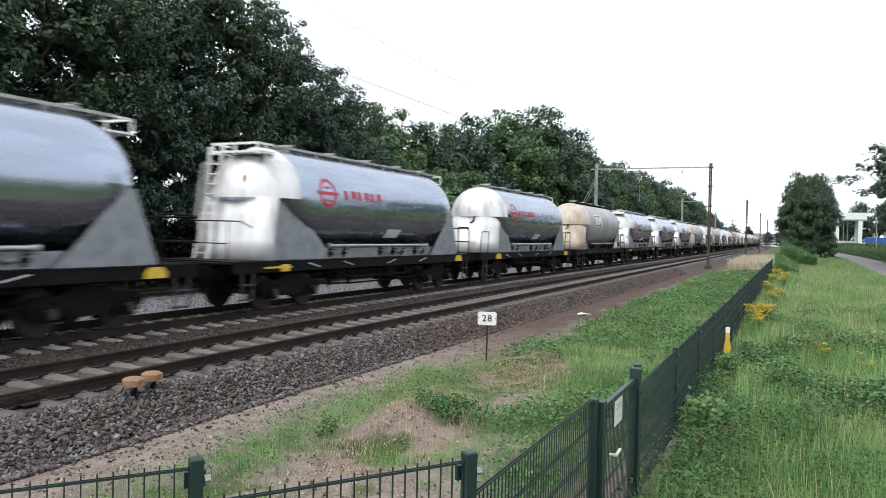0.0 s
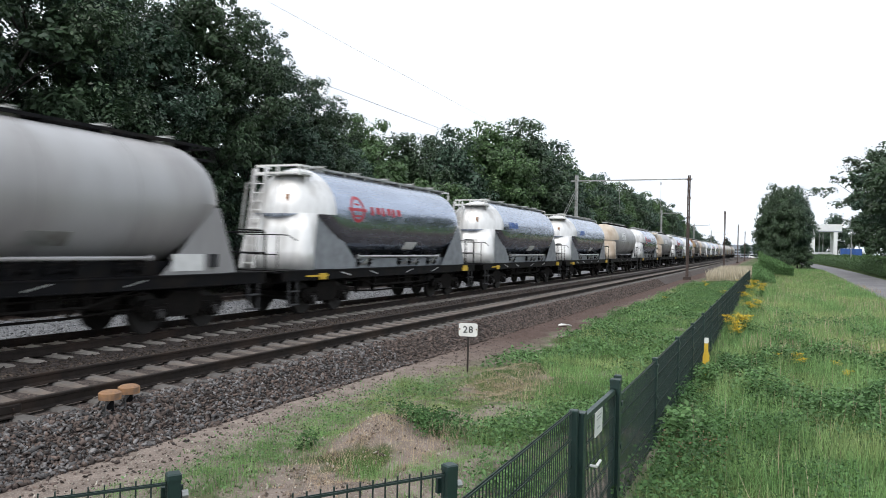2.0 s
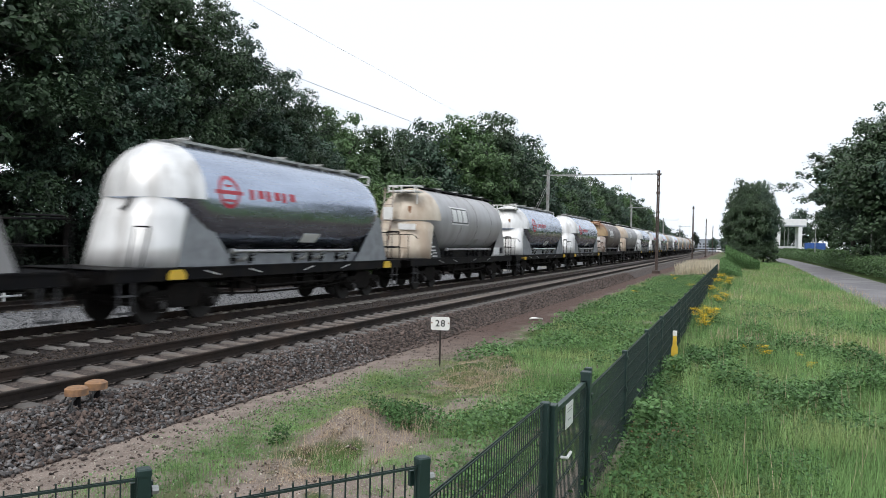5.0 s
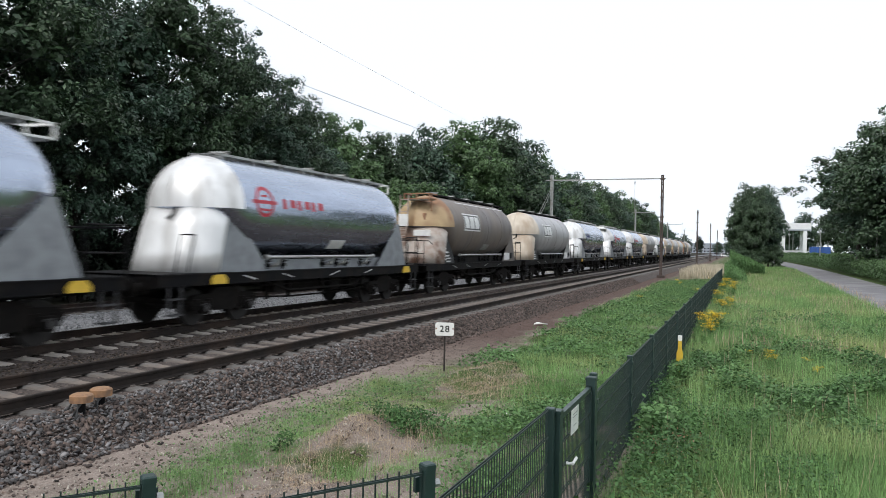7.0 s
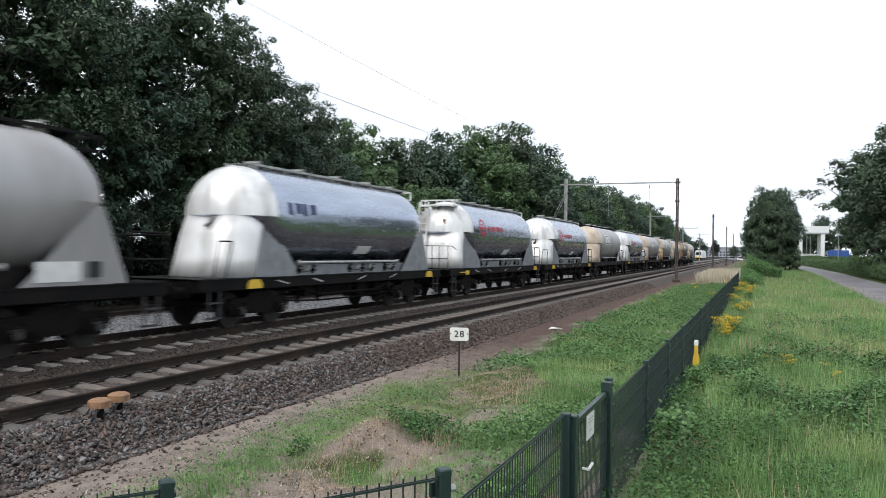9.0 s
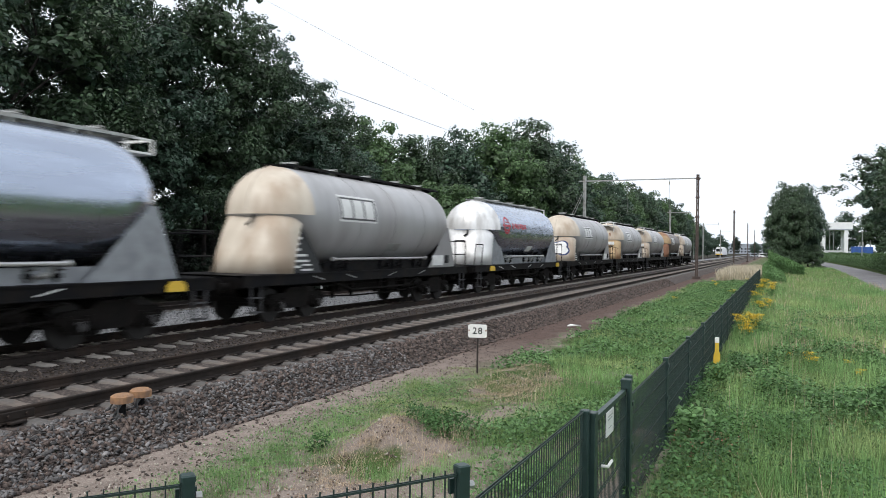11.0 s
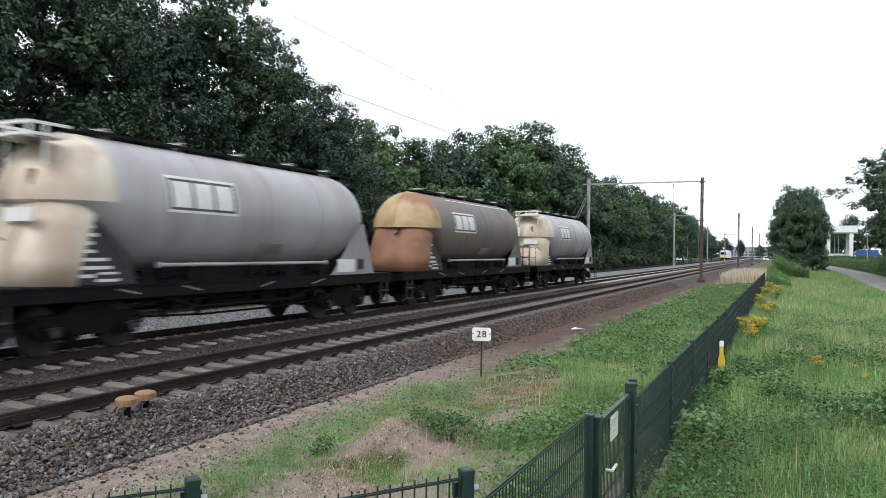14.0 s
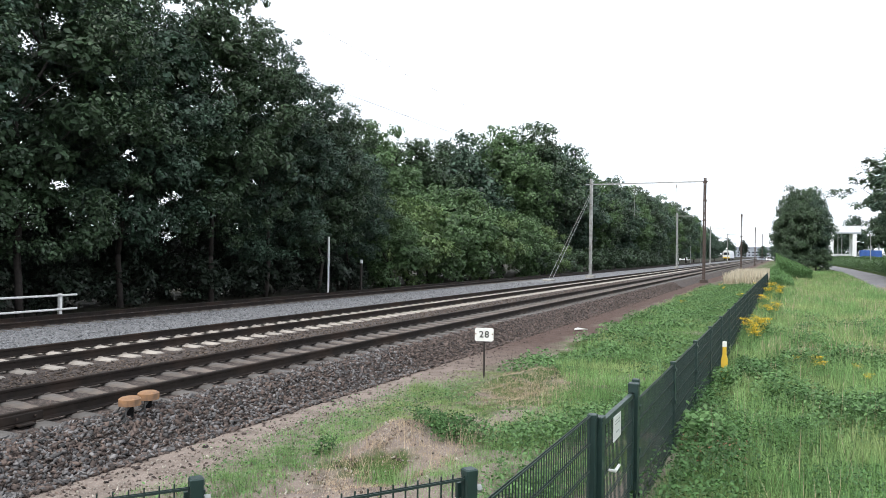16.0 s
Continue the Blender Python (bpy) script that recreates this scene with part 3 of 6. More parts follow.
def curved_patch(y0, y1, z0, z1, side=1, lift=0.006, n=6):
    """A thin plate that follows the barrel."""
    b = Build()
    for s in ((1,) if side else (1, -1)):
        rows = []
        for r in (TR + lift, TR - 0.02):
            for i in range(n + 1):
                z = z0 + (z1 - z0) * i / n
                a = math.asin(max(-1, min(1, (z - TZ) / TR)))
                for y in (y0, y1):
                    rows.append((s * r * math.cos(a), y, TZ + r * math.sin(a)))
        m = 2 * (n + 1)
        fs = [(2 * i, 2 * i + 1, 2 * i + 3, 2 * i + 2) for i in range(n)]
        fs += [(0, 2 * n, m + 2 * n, m), (1, m + 1, m + 2 * n + 1, 2 * n + 1), (0, m, m + 1, 1), (2 * n, 2 * n + 1, m + 2 * n + 1, m + 2 * n)]
        b.add(rows, fs if s > 0 else [f[::-1] for f in fs])
    return b


def join(*bs):
    o = Build()
    for b in bs:
        o.add(b.v, b.f)
    return o


def ring_patch(yc, zc, ro, ri):
    b = Build()
    n = 28
    vs = []
    for r in (ro, ri):
        for i in range(n):
            q = 2 * math.pi * i / n
            y, z = yc + r * math.cos(q), zc + r * math.sin(q)
            a = math.asin((z - TZ) / TR)
            for k in (TR + 0.006, TR - 0.01):
                vs.append((k * math.cos(a), y, z if k > TR else TZ + k * math.sin(a)))
    fs = []
    for i in range(n):
        j = (i + 1) % n
        fs.append((2 * i, 2 * j, 2 * n + 2 * j, 2 * n + 2 * i))
        fs.append((2 * i + 1, 2 * j + 1, 2 * j, 2 * i))
        fs.append((2 * n + 2 * i, 2 * n + 2 * j, 2 * n + 2 * j + 1, 2 * n + 2 * i + 1))
    return b.add(vs, fs)


def logo_blocks():
    """White frame round three heavy white blocks."""
    y0, y1, z0, z1 = -2.97, -0.73, 2.9, 3.72
    lift = 0.012
    bs = [curved_patch(y0, y1, z0, z0 + 0.06, lift=lift), curved_patch(y0, y1, z1 - 0.06, z1, lift=lift), curved_patch(y0, y0 + 0.05, z0, z1, lift=lift), curved_patch(y1 - 0.05, y1, z0, z1, lift=lift)]
    w = (y1 - y0 - 0.2) / 3
    for i in range(3):
        a = y0 + 0.12 + i * w
        bs.append(curved_patch(a + 0.02, a + w - 0.08, z0 + 0.12, z1 - 0.12, lift=lift))
    return join(*bs)


def logo_ring():
    return join(ring_patch(-3.4, 3.27, 0.43, 0.33), curved_patch(-3.95, -2.85, 3.21, 3.31), curved_patch(-3.6, -3.2, 3.02, 3.08), curved_patch(-3.55, -3.25, 3.4, 3.46))


def logo_bars(tk, n, y0, w, gap, z0, z1, material, label):
    """A word on the barrel as plain upright bars."""
    for i in range(n):
        a = y0 + i * (w + gap)
        part("logo_bar", (y0, i), lambda: curved_patch(a, a + w * (0.7 + 0.3 * (i % 2)), z0 + 0.05 * (i % 2), z1), material, tk, label)


def frame_build():
    b = Build()
    for s in (-1, 1):
        b.box(s * 1.3 - 0.05, s * 1.3 + 0.05, -7.25, 7.25, 1.06, 1.33)
        b.box(min(s * 1.15, s * 1.38), max(s * 1.15, s * 1.38), -7.25, 7.25, 1.3, 1.34)
        b.box(min(s * 1.2, s * 1.36), max(s * 1.2, s * 1.36), -7.25, 7.25, 1.045, 1.07)
    for y in (-7.2, -5.6, -3.6, -1.8, 0, 1.8, 3.6, 5.6, 7.2):
        b.box(-1.25, 1.25, y - 0.08, y + 0.08, 1.02, 1.3)
    b.box(-0.25, 0.25, -7.2, 7.2, 0.9, 1.25)
    b.box(-1.3, 1.3, -7.28, -4.6, 1.335, 1.35)
    b.box(-1.3, 1.3, 5.8, 7.28, 1.335, 1.35)
    return b


def truss_build():
    """Brake gear, air tanks and rods hung below the frame."""
    b = Build()
    for s in (-1, 1):
        b.path([(s * 1.2, -3.0, 1.04), (s * 1.2, -1.8, 0.74), (s * 1.2, 1.8, 0.74), (s * 1.2, 3.0, 1.04)], 0.035)
        for y in (-1.8, 0.0, 1.8):
            b.box(s * 1.2 - 0.03, s * 1.2 + 0.03, y - 0.05, y + 0.05, 0.72, 1.06)
    b.tube((0.75, -1.2, 0.82), (0.75, 0.3, 0.82), 0.2, 12)
    b.tube((-0.6, 0.4, 0.82), (-0.6, 1.6, 0.82), 0.2, 12)
    b.box(0.5, 1.1, 0.7, 1.3, 0.62, 1.02)
    b.path([(0.2, -4, 0.7), (0.2, 4, 0.7)], 0.04)
    b.path([(1.12, -3.4, 0.92), (1.12, 3.4, 0.92)], 0.022)
    b.path([(0.95, -3.2, 0.6), (0.95, -1.4, 0.52), (0.95, 1.5, 0.52), (0.95, 3.2, 0.6)], 0.028)
    for y in (-2.6, -1.5, 1.6, 2.5):
        b.box(0.9, 1.0, y - 0.04, y + 0.04, 0.5, 1.04)
    b.box(0.7, 1.15, -2.5, -2.0, 0.7, 1.03)
    b.tube((0.9, 2.0, 0.78), (0.9, 2.7, 0.78), 0.15, 12)
    return b


def bogie_build():
    b = Build()
    for s in (-1, 1):
        x0, x1 = s * 0.98, s * 1.1
        b.prism([(-1.35, 0.62), (-1.2, 0.78), (-0.6, 0.8), (-0.4, 0.95), (0.4, 0.95), (0.6, 0.8), (1.2, 0.78), (1.35, 0.62), (1.3, 0.5), (0.6, 0.55), (0.4, 0.36), (-0.4, 0.36), (-0.6, 0.55), (-1.3, 0.5)], 0, min(x0, x1), max(x0, x1))
        for y in (-0.9, 0.9):
            b.box(s * 1.12 - 0.09, s * 1.12 + 0.09, y - 0.15, y + 0.15, 0.32, 0.62, 0.02)
            b.tube((s * 1.2, y, 0.46), (s * 1.26, y, 0.46), 0.1, 10)
            for o in (-0.25, 0.25):
                b.tube((s * 1.1, y + o, 0.4), (s * 1.1, y + o, 0.68), 0.075, 8)
        for y in (-0.4, 0.4):
            b.box(s * 0.8 - 0.1, s * 0.8 + 0.1, y - 0.06, y + 0.06, 0.25, 0.6)
    b.box(-1.0, 1.0, -0.2, 0.2, 0.55, 0.95)
    for y in (-1.35, 1.35):
        b.box(-1.0, 1.0, y - 0.05, y + 0.05, 0.55, 0.68)
    return b


def wheelset_build():
    b = Build().tube((-1.05, 0, 0.46), (1.05, 0, 0.46), 0.075, 10)
    for s in (-1, 1):
        b.tube((s * 0.685, 0, 0.46), (s * 0.71, 0, 0.46), 0.488, 24)
        b.tube((s * 0.71, 0, 0.46), (s * 0.82, 0, 0.46), 0.46, 24)
        b.tube((s * 0.82, 0, 0.46), (s * 0.85, 0, 0.46), 0.2, 16)
    return b


def buffer_build():
    return Build().tube((0, 0, 0), (0, -0.3, 0), 0.1, 12).tube((0, -0.3, 0), (0, -0.46, 0), 0.075, 12).tube((0, -0.46, 0), (0, -0.49, 0), 0.22, 18).box(-0.17, 0.17, -0.02, 0.0, -0.17, 0.17)


def coupling_build():
    return Build().box(-0.06, 0.06, -0.4, 0, -0.06, 0.06).path([(-0.05, -0.35, 0), (-0.05, -0.5, -0.3)], 0.025).path([(0.05, -0.35, 0), (0.05, -0.5, -0.3)], 0.025)


def hose_build():
    return Build().path([(0.4, 0, -0.1), (0.42, -0.3, -0.3), (0.3, -0.5, -0.2)], 0.025)


def walkway_build():
    b = Build()
    y0, y1 = -4.3, 5.7
    for s in (-1, 1):
        b.box(s * 0.42 - 0.02, s * 0.42 + 0.02, y0, y1, 4.5, 4.57)
    for i in range(int((y1 - y0) / 0.25)):
        b.box(-0.4, 0.4, y0 + 0.25 * i, y0 + 0.25 * i + 0.2, 4.535, 4.55)
    for y in np.linspace(y0 + 0.3, y1 - 0.3, 8):
        b.box(-0.45, 0.45, y - 0.03, y + 0.03, 4.4, 4.52)
    return b


def hatch_build():
    return Build().tube((0, 0, 4.42), (0, 0, 4.62), 0.24, 14).tube((0, 0, 4.62), (0, 0, 4.66), 0.27, 14, 0.2).box(-0.3, 0.3, -0.03, 0.03, 4.66, 4.69)


def gallery_build(x0):
    """Rails of the platform over the ladder end."""
    b = Build()
    y1 = -5.1 if x0 < -0.6 else -4.9
    for x in (x0, 0.78):
        for z in (4.26, 4.48):
            b.box(x - 0.028, x + 0.028, -5.75, y1, z - 0.028, z + 0.028)
    for z in (4.26, 4.48):
        b.box(x0, 0.78, -5.778, -5.722, z - 0.028, z + 0.028)
    for x in (x0, (x0 + 0.78) / 2, 0.78):
        b.box(x - 0.025, x + 0.025, -5.775, -5.725, 4.18, 4.5)
    for x in (x0 + 0.03, 0.75):
        b.box(x - 0.025, x + 0.025, -5.42, -5.38, 3.7, 4.48)
    return b


def platform_build():
    b = Build()
    for i in range(3):
        b.box(-0.42, 0.75, -5.72 + 0.22 * i, -5.72 + 0.22 * i + 0.225, 4.2, 4.228 + 0.002 * (i % 2))
    return b


def end_guard_build():
    """Small railed end of the roof walkway over the rear dome."""
    b = Build()
    for x in (-0.42, 0.42):
        b.box(x - 0.025, x + 0.025, 5.7, 6.2, 4.5, 4.55).box(x - 0.025, x + 0.025, 6.15, 6.2, 4.2, 4.55).box(x - 0.025, x + 0.025, 5.3, 6.2, 4.18, 4.23)
    return b.box(-0.42, 0.42, 6.15, 6.2, 4.5, 4.55).box(-0.42, 0.42, 6.15, 6.2, 4.18, 4.23).box(-0.4, 0.4, 5.7, 6.15, 4.19, 4.22)


LEAN = [(-6.3, 1.35), (-5.98, 2.9), (-5.86, 3.6), (-5.78, 4.4)]      # y and z along the ladder


def lean_ladder(w, x0, x1, wide, material):
    """Leaning ladder in front of the end skirt, with flat stringers and a rung every 27 cm."""
    for x in (x0, x1):
        def stringer():
            b = Build()
            for (ya, za), (yb, zb) in zip(LEAN, LEAN[1:]):
                b.prism([(ya - wide, za), (ya + wide, za), (yb + wide, zb), (yb - wide, zb)], 0, x - 0.022, x + 0.022)
            return b
        st = part("ladder_stringer", (x, wide), stringer, material, w)
    for i in range(11):
        z = 1.5 + 0.27 * i
        rg = part("rung", x1, lambda: Build().box(x0, x1, -0.025, 0.025, -0.014, 0.014), material, st)
        rg.location = (0, float(np.interp(z, [q[1] for q in LEAN], [q[0] for q in LEAN])), z)


def stand_pipe_build():
    return Build().path([(-1.36, -5.8, 2.35), (-1.3, -5.6, 3.95), (-1.0, -5.65, 4.0), (-0.78, -5.65, 4.0)], 0.04).tube((-1.36, -5.8, 2.4), (-0.9, -5.98, 2.3), 0.025, 6)


def railing_build():
    b = Build().path([(1.28, 6.2, 1.35), (1.28, 6.2, 2.45), (1.28, 7.2, 2.45), (1.28, 7.3, 2.3), (1.28, 7.3, 1.35)], 0.024)
    return b.tube((1.28, 6.2, 1.85), (1.28, 7.3, 1.85), 0.02, 6)


def front_railing_build():
    b = Build()
    for x in (0.55, 0.9, 1.3):
        b.tube((x, -7.42, 1.35), (x, -7.42, 2.35), 0.016, 6)
    b.path([(0.2, -7.42, 2.35), (1.3, -7.42, 2.35), (1.33, -7.0, 2.35), (1.36, -6.6, 2.2)], 0.016)
    b.path([(0.2, -7.42, 1.8), (1.3, -7.42, 1.8)], 0.014)
    b.box(-1.25, 1.35, -7.6, -7.25, 1.28, 1.32)
    return b


def step_build():
    b = Build()
    for y in (-0.2, 0.2):
        b.box(1.3, 1.34, y - 0.02, y + 0.02, 0.35, 1.2)
    for z in (0.37, 0.75):
        b.box(1.2, 1.4, -0.22, 0.22, z - 0.015, z + 0.015)
    return b


def plate_front(kind):
    if kind == "alu_dome":
        return Build().prism([(-5.2, 1.34), (-4.7, 2.98), (-4.35, 2.98), (-3.1, 1.6), (-3.0, 1.34)], 0, 1.185, 1.215)
    return Build().prism([(-5.73, 1.34), (-5.4, 2.98), (-4.75, 2.98), (-3.1, 1.6), (-3.0, 1.34)], 0, 1.185, 1.215)


def plate_rear():
    b = join(*[Build().prism([(6.2, 1.34), (5.55, 2.95), (5.3, 2.95), (4.0, 1.6), (3.7, 1.34)], 0, s * 1.24 - 0.015, s * 1.24 + 0.015) for s in (-1, 1)])
    return b.add([(-1.24, 6.2, 1.34), (1.24, 6.2, 1.34), (1.24, 5.55, 2.95), (-1.24, 5.55, 2.95), (-1.24, 6.16, 1.34), (1.24, 6.16, 1.34), (1.24, 5.51, 2.95), (-1.24, 5.51, 2.95)], [(1, 0, 3, 2), (4, 5, 6, 7), (0, 1, 5, 4), (2, 3, 7, 6)])


def mid_plate():
    return Build().box(1.085, 1.115, -3.3, 4.2, 1.34, 1.66)


def rack_build():
    return Build().prism([(-5.5, 1.34), (-5.0, 2.75), (-4.6, 2.75), (-3.7, 1.7), (-3.5, 1.34)], 0, 1.14, 1.18)


RACK_LINES = [(-4.95, -4.62, 2.55, 0.07), (-4.98, -4.55, 2.385, 0.07), (-5.0, -4.65, 2.22, 0.07), (-5.08, -4.6, 2.055, 0.07), (-5.2, -4.3, 1.89, 0.07), (-5.25, -4.2, 1.725, 0.07), (-5.3, -4.6, 1.56, 0.07), (-4.55, -4.0, 1.46, 0.06), (-4.5, -4.05, 1.6, 0.05)]


def pipe_build():
    return Build().tube((1.24, -3.0, 1.73), (1.24, 3.35, 1.73), 0.045, 10).tube((1.24, -3.05, 1.73), (1.24, -2.95, 1.73), 0.075, 10).tube((1.24, 3.3, 1.73), (1.24, 3.4, 1.73), 0.075, 10)


def valve_build():
    b = Build().tube((1.15, 0, 1.38), (1.15, 0, 1.7), 0.035, 8).box(1.08, 1.22, -0.07, 0.07, 1.45, 1.54)
    return b.tube((1.25, -0.1, 1.6), (1.25, 0.1, 1.62), 0.016, 6).tube((1.15, 0, 1.61), (1.25, 0, 1.61), 0.014, 6)


def elbow_build():
    return Build().path([(1.12, -0.16, 1.42), (1.2, -0.1, 1.5), (1.2, 0.1, 1.5), (1.24, 0.16, 1.72)], 0.03, 8).tube((1.2, -0.03, 1.5), (1.2, 0.03, 1.5), 0.07, 10)


def lever_build():
    return Build().box(1.36, 1.4, -6.1, -5.0, 1.14, 1.19).box(1.36, 1.42, -5.45, -5.1, 1.05, 1.24, 0.02)


def cover_build():
    return Build().prism([(-0.28, 1.06), (0.28, 1.06), (0.28, 1.18), (0.16, 1.3), (-0.16, 1.3), (-0.28, 1.18)], 0, 1.365, 1.42)


def wagon(index, centre, kind, ladder, hood, skirt, tank, label, logo, graffiti=False, lit_edge=False):
    w = thing("silo_wagon", label, "freight wagon", (-13.63, centre, 0), "silo wagons of the train")
    alu = kind != "painted"
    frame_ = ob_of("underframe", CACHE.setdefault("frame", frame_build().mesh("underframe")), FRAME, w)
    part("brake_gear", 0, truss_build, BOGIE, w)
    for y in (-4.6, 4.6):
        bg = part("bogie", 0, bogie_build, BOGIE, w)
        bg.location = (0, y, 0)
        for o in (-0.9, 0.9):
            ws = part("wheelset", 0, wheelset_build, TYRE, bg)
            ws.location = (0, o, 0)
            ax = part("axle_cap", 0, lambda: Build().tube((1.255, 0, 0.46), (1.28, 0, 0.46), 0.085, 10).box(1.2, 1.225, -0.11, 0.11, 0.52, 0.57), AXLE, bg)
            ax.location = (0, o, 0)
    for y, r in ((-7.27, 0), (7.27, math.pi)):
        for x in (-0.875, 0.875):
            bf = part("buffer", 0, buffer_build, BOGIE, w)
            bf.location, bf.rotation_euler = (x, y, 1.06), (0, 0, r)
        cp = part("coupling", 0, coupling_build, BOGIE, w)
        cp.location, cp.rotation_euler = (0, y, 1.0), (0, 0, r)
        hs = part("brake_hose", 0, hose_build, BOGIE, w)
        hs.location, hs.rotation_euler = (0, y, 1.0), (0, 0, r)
    tk = ob_of("tank", tank_copy(kind, "tank", tank), tank, w)
    hd = ob_of("front_dome", tank_copy(kind, "hood", hood), hood, w)
    YF = YFRONT[kind]
    part("weld_seam", kind, lambda: Build().path([(0.0, YF - LF * math.cos(radians(a)), TZ + TR * math.sin(radians(a))) for a in range(5, 88, 10)], 0.03), hood, hd)
    if not alu:
        for y in (-1.7, 0.6, 2.9):
            part("barrel_seam", y, lambda: Build().path([(TR * math.cos(radians(a)), y, TZ + TR * math.sin(radians(a))) for a in range(-60, 88, 8)], 0.012, 4), tank, tk)
    part("end_skirt", kind, lambda: skirt_build(kind), skirt, w)
    part("end_skirt_rear", 0, plate_rear, ALU_PLATE if alu else tank, w)
    if alu:
        for r in (0, 1):
            sp_ = part("support_plate", kind, lambda: plate_front(kind), ALU_PLATE, w)
            sp_.location = (-2.4 * r, 0, 0)
    else:
        rk = part("control_panel", 0, rack_build, BLACK, w, "black panel with white lines")
        for a_, c_, z_, h_ in RACK_LINES:
            part("panel_line", (a_, z_), lambda: Build().box(1.181, 1.19, a_, c_, z_ - h_, z_), WHITE, rk)
        part("card_holder", 0, lambda: Build().box(1.262, 1.28, 4.0, 5.0, 1.42, 1.82), WHITE, w)
        part("meter_box", 0, lambda: Build().box(1.256, 1.34, 5.2, 5.45, 1.5, 1.82, 0.01), BLACK, w)
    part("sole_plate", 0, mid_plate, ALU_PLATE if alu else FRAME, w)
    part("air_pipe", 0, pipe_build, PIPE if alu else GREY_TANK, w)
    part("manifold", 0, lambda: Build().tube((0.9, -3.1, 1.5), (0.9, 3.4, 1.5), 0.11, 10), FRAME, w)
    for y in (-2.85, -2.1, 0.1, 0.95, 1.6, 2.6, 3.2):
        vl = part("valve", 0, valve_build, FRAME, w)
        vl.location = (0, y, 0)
    for y in (-2.5, 0.5, 1.3, 2.9):
        vl = part("pipe_elbow", 0, elbow_build, GALV if alu else FRAME, w)
        vl.location = (0, y, 0)
    part("data_plate", 0, lambda: curved_patch(0.45, 1.4, 1.98, 2.26), WHITE if alu else GALV, w)
    part("walkway", 0, walkway_build, GALV if alu else FRAME, w)
    part("end_guard", 0, end_guard_build, ENAMEL if alu else FRAME, w)
    for y in (-3.6, -1.4, 0.8, 3.0, 4.9):
        h = part("hatch", 0, hatch_build, GALV, w)
        h.location = (0, y, 0)
    if ladder:
        gx0 = -0.78 if alu else -0.45
        part("gallery_rail", gx0, lambda: gallery_build(gx0), ENAMEL if alu or hood is CREAM else RUSTY, w)
        part("platform", 0, platform_build, GALV, w)
        if alu:
            lean_ladder(w, -0.85, -0.4, 0.06, ALU_WHITE)
            part("stand_pipe", 0, stand_pipe_build, GALV, w)
        else:
            lean_ladder(w, -0.62, -0.22, 0.025, PEELED)
        part("front_railing", 0, front_railing_build, FRAME, w)
        part("vent_box", kind, lambda: Build().box(0.36, 0.5, -5.88 if alu else -5.5, -5.05, 3.3, 3.62, 0.02), RUSTY, w)
        if not alu:
            part("notice_board", 0, lambda: Build().box(-0.6, -0.15, -5.98, -5.94, 3.0, 3.55), WHITE, w)
            part("notice_board", 1, lambda: Build().box(0.05, 0.85, -5.76, -5.7, 2.58, 2.84), WHITE, w)
            part("centre_rib", 0, lambda: Build().prism([(-6.1, 1.36), (-5.72, 2.5), (-5.66, 2.5), (-6.04, 1.36)], 0, 0.36, 0.42), skirt, w)
    else:
        part("vent_hook", 0, lambda: Build().path([(0.25, -5.5, 3.05), (0.25, -5.66, 2.8), (0.1, -5.7, 2.7)], 0.035), FRAME, w)
        if alu:
            part("hand_rail", 0, lambda: Build().path([(0.85, -6.2, 1.35), (0.85, -6.0, 2.3), (1.15, -5.85, 2.3), (1.2, -6.15, 1.35)], 0.022), FRAME, w)
    if index not in (21, 14):
        for x in (0, -2.56):
            rl = part("side_railing", 0, railing_build, FRAME, w)
            rl.location = (x, 0, 0)
        for z, r in ((2.4, 0.024), (1.85, 0.02)):
            part("cross_bar", z, lambda: Build().tube((-1.28, 7.3, z), (1.28, 7.3, z), r, 6), FRAME, w)
    for y in (-6.7, 6.8):
        st = part("step", 0, step_build, STEP, w)
        st.location = (0, y, 0)
    if alu:
        if ladder:
            part("brake_lever", 0, lever_build, YELLOW, w, "yellow brake lever")
        for y in ((-5.2, 6.0) if not ladder else (6.0,)):
            c = part("coupler_cover", 0, cover_build, YELLOW, w, "yellow cover")
            c.location = (0, y, 0)
    for i, y in enumerate((-3.9, -2.1, 0.6, 2.9)):
        g_ = 0.06 if i < 2 else -0.06
        m_ = part("frame_mark", g_, lambda: Build().prism([(-0.28, 1.18 + g_), (-0.28, 1.205 + g_), (0.28, 1.205 - g_), (0.28, 1.18 - g_)], 0, 1.352, 1.358), WHITE if alu else GALV, w)
        m_.location = (0, y, 0)
    if logo == "blocks":
        part("logo_field", 0, lambda: curved_patch(-2.95, -0.75, 2.92, 3.7, lift=0.005), FIELD, tk, "dark field behind the logo")
        part("logo", 0, logo_blocks, WHITE, tk, "white logo plate")
    elif logo == "ring":
        part("logo", 1, logo_ring, RED, tk, "red ring logo")
        logo_bars(tk, 6, -2.55, 0.27, 0.11, 3.12, 3.4, RED, "red logo bar")
    elif logo == "blue":
        logo_bars(tk, 4, -3.8, 0.31, 0.06, 3.1, 3.45, BLUE, "blue logo bar")
    elif logo == "dark":
        logo_bars(tk, 4, -3.8, 0.31, 0.06, 3.1, 3.45, DARKBLUE, "dark blue logo bar")
    # highlight along the barrel's upper edge, drawn as a thin white strip
    if lit_edge:
        part("bright_edge", 0, lambda: curved_patch(-2.6, 5.0, 4.24, 4.27, n=2), WHITE, tk)
    if graffiti:
        part("graffiti", 0, graffiti_build, WHITE, w, "white and blue spray-painted graffiti")
        part("graffiti_edge", 0, graffiti_edge, DARKBLUE, w)
    return w


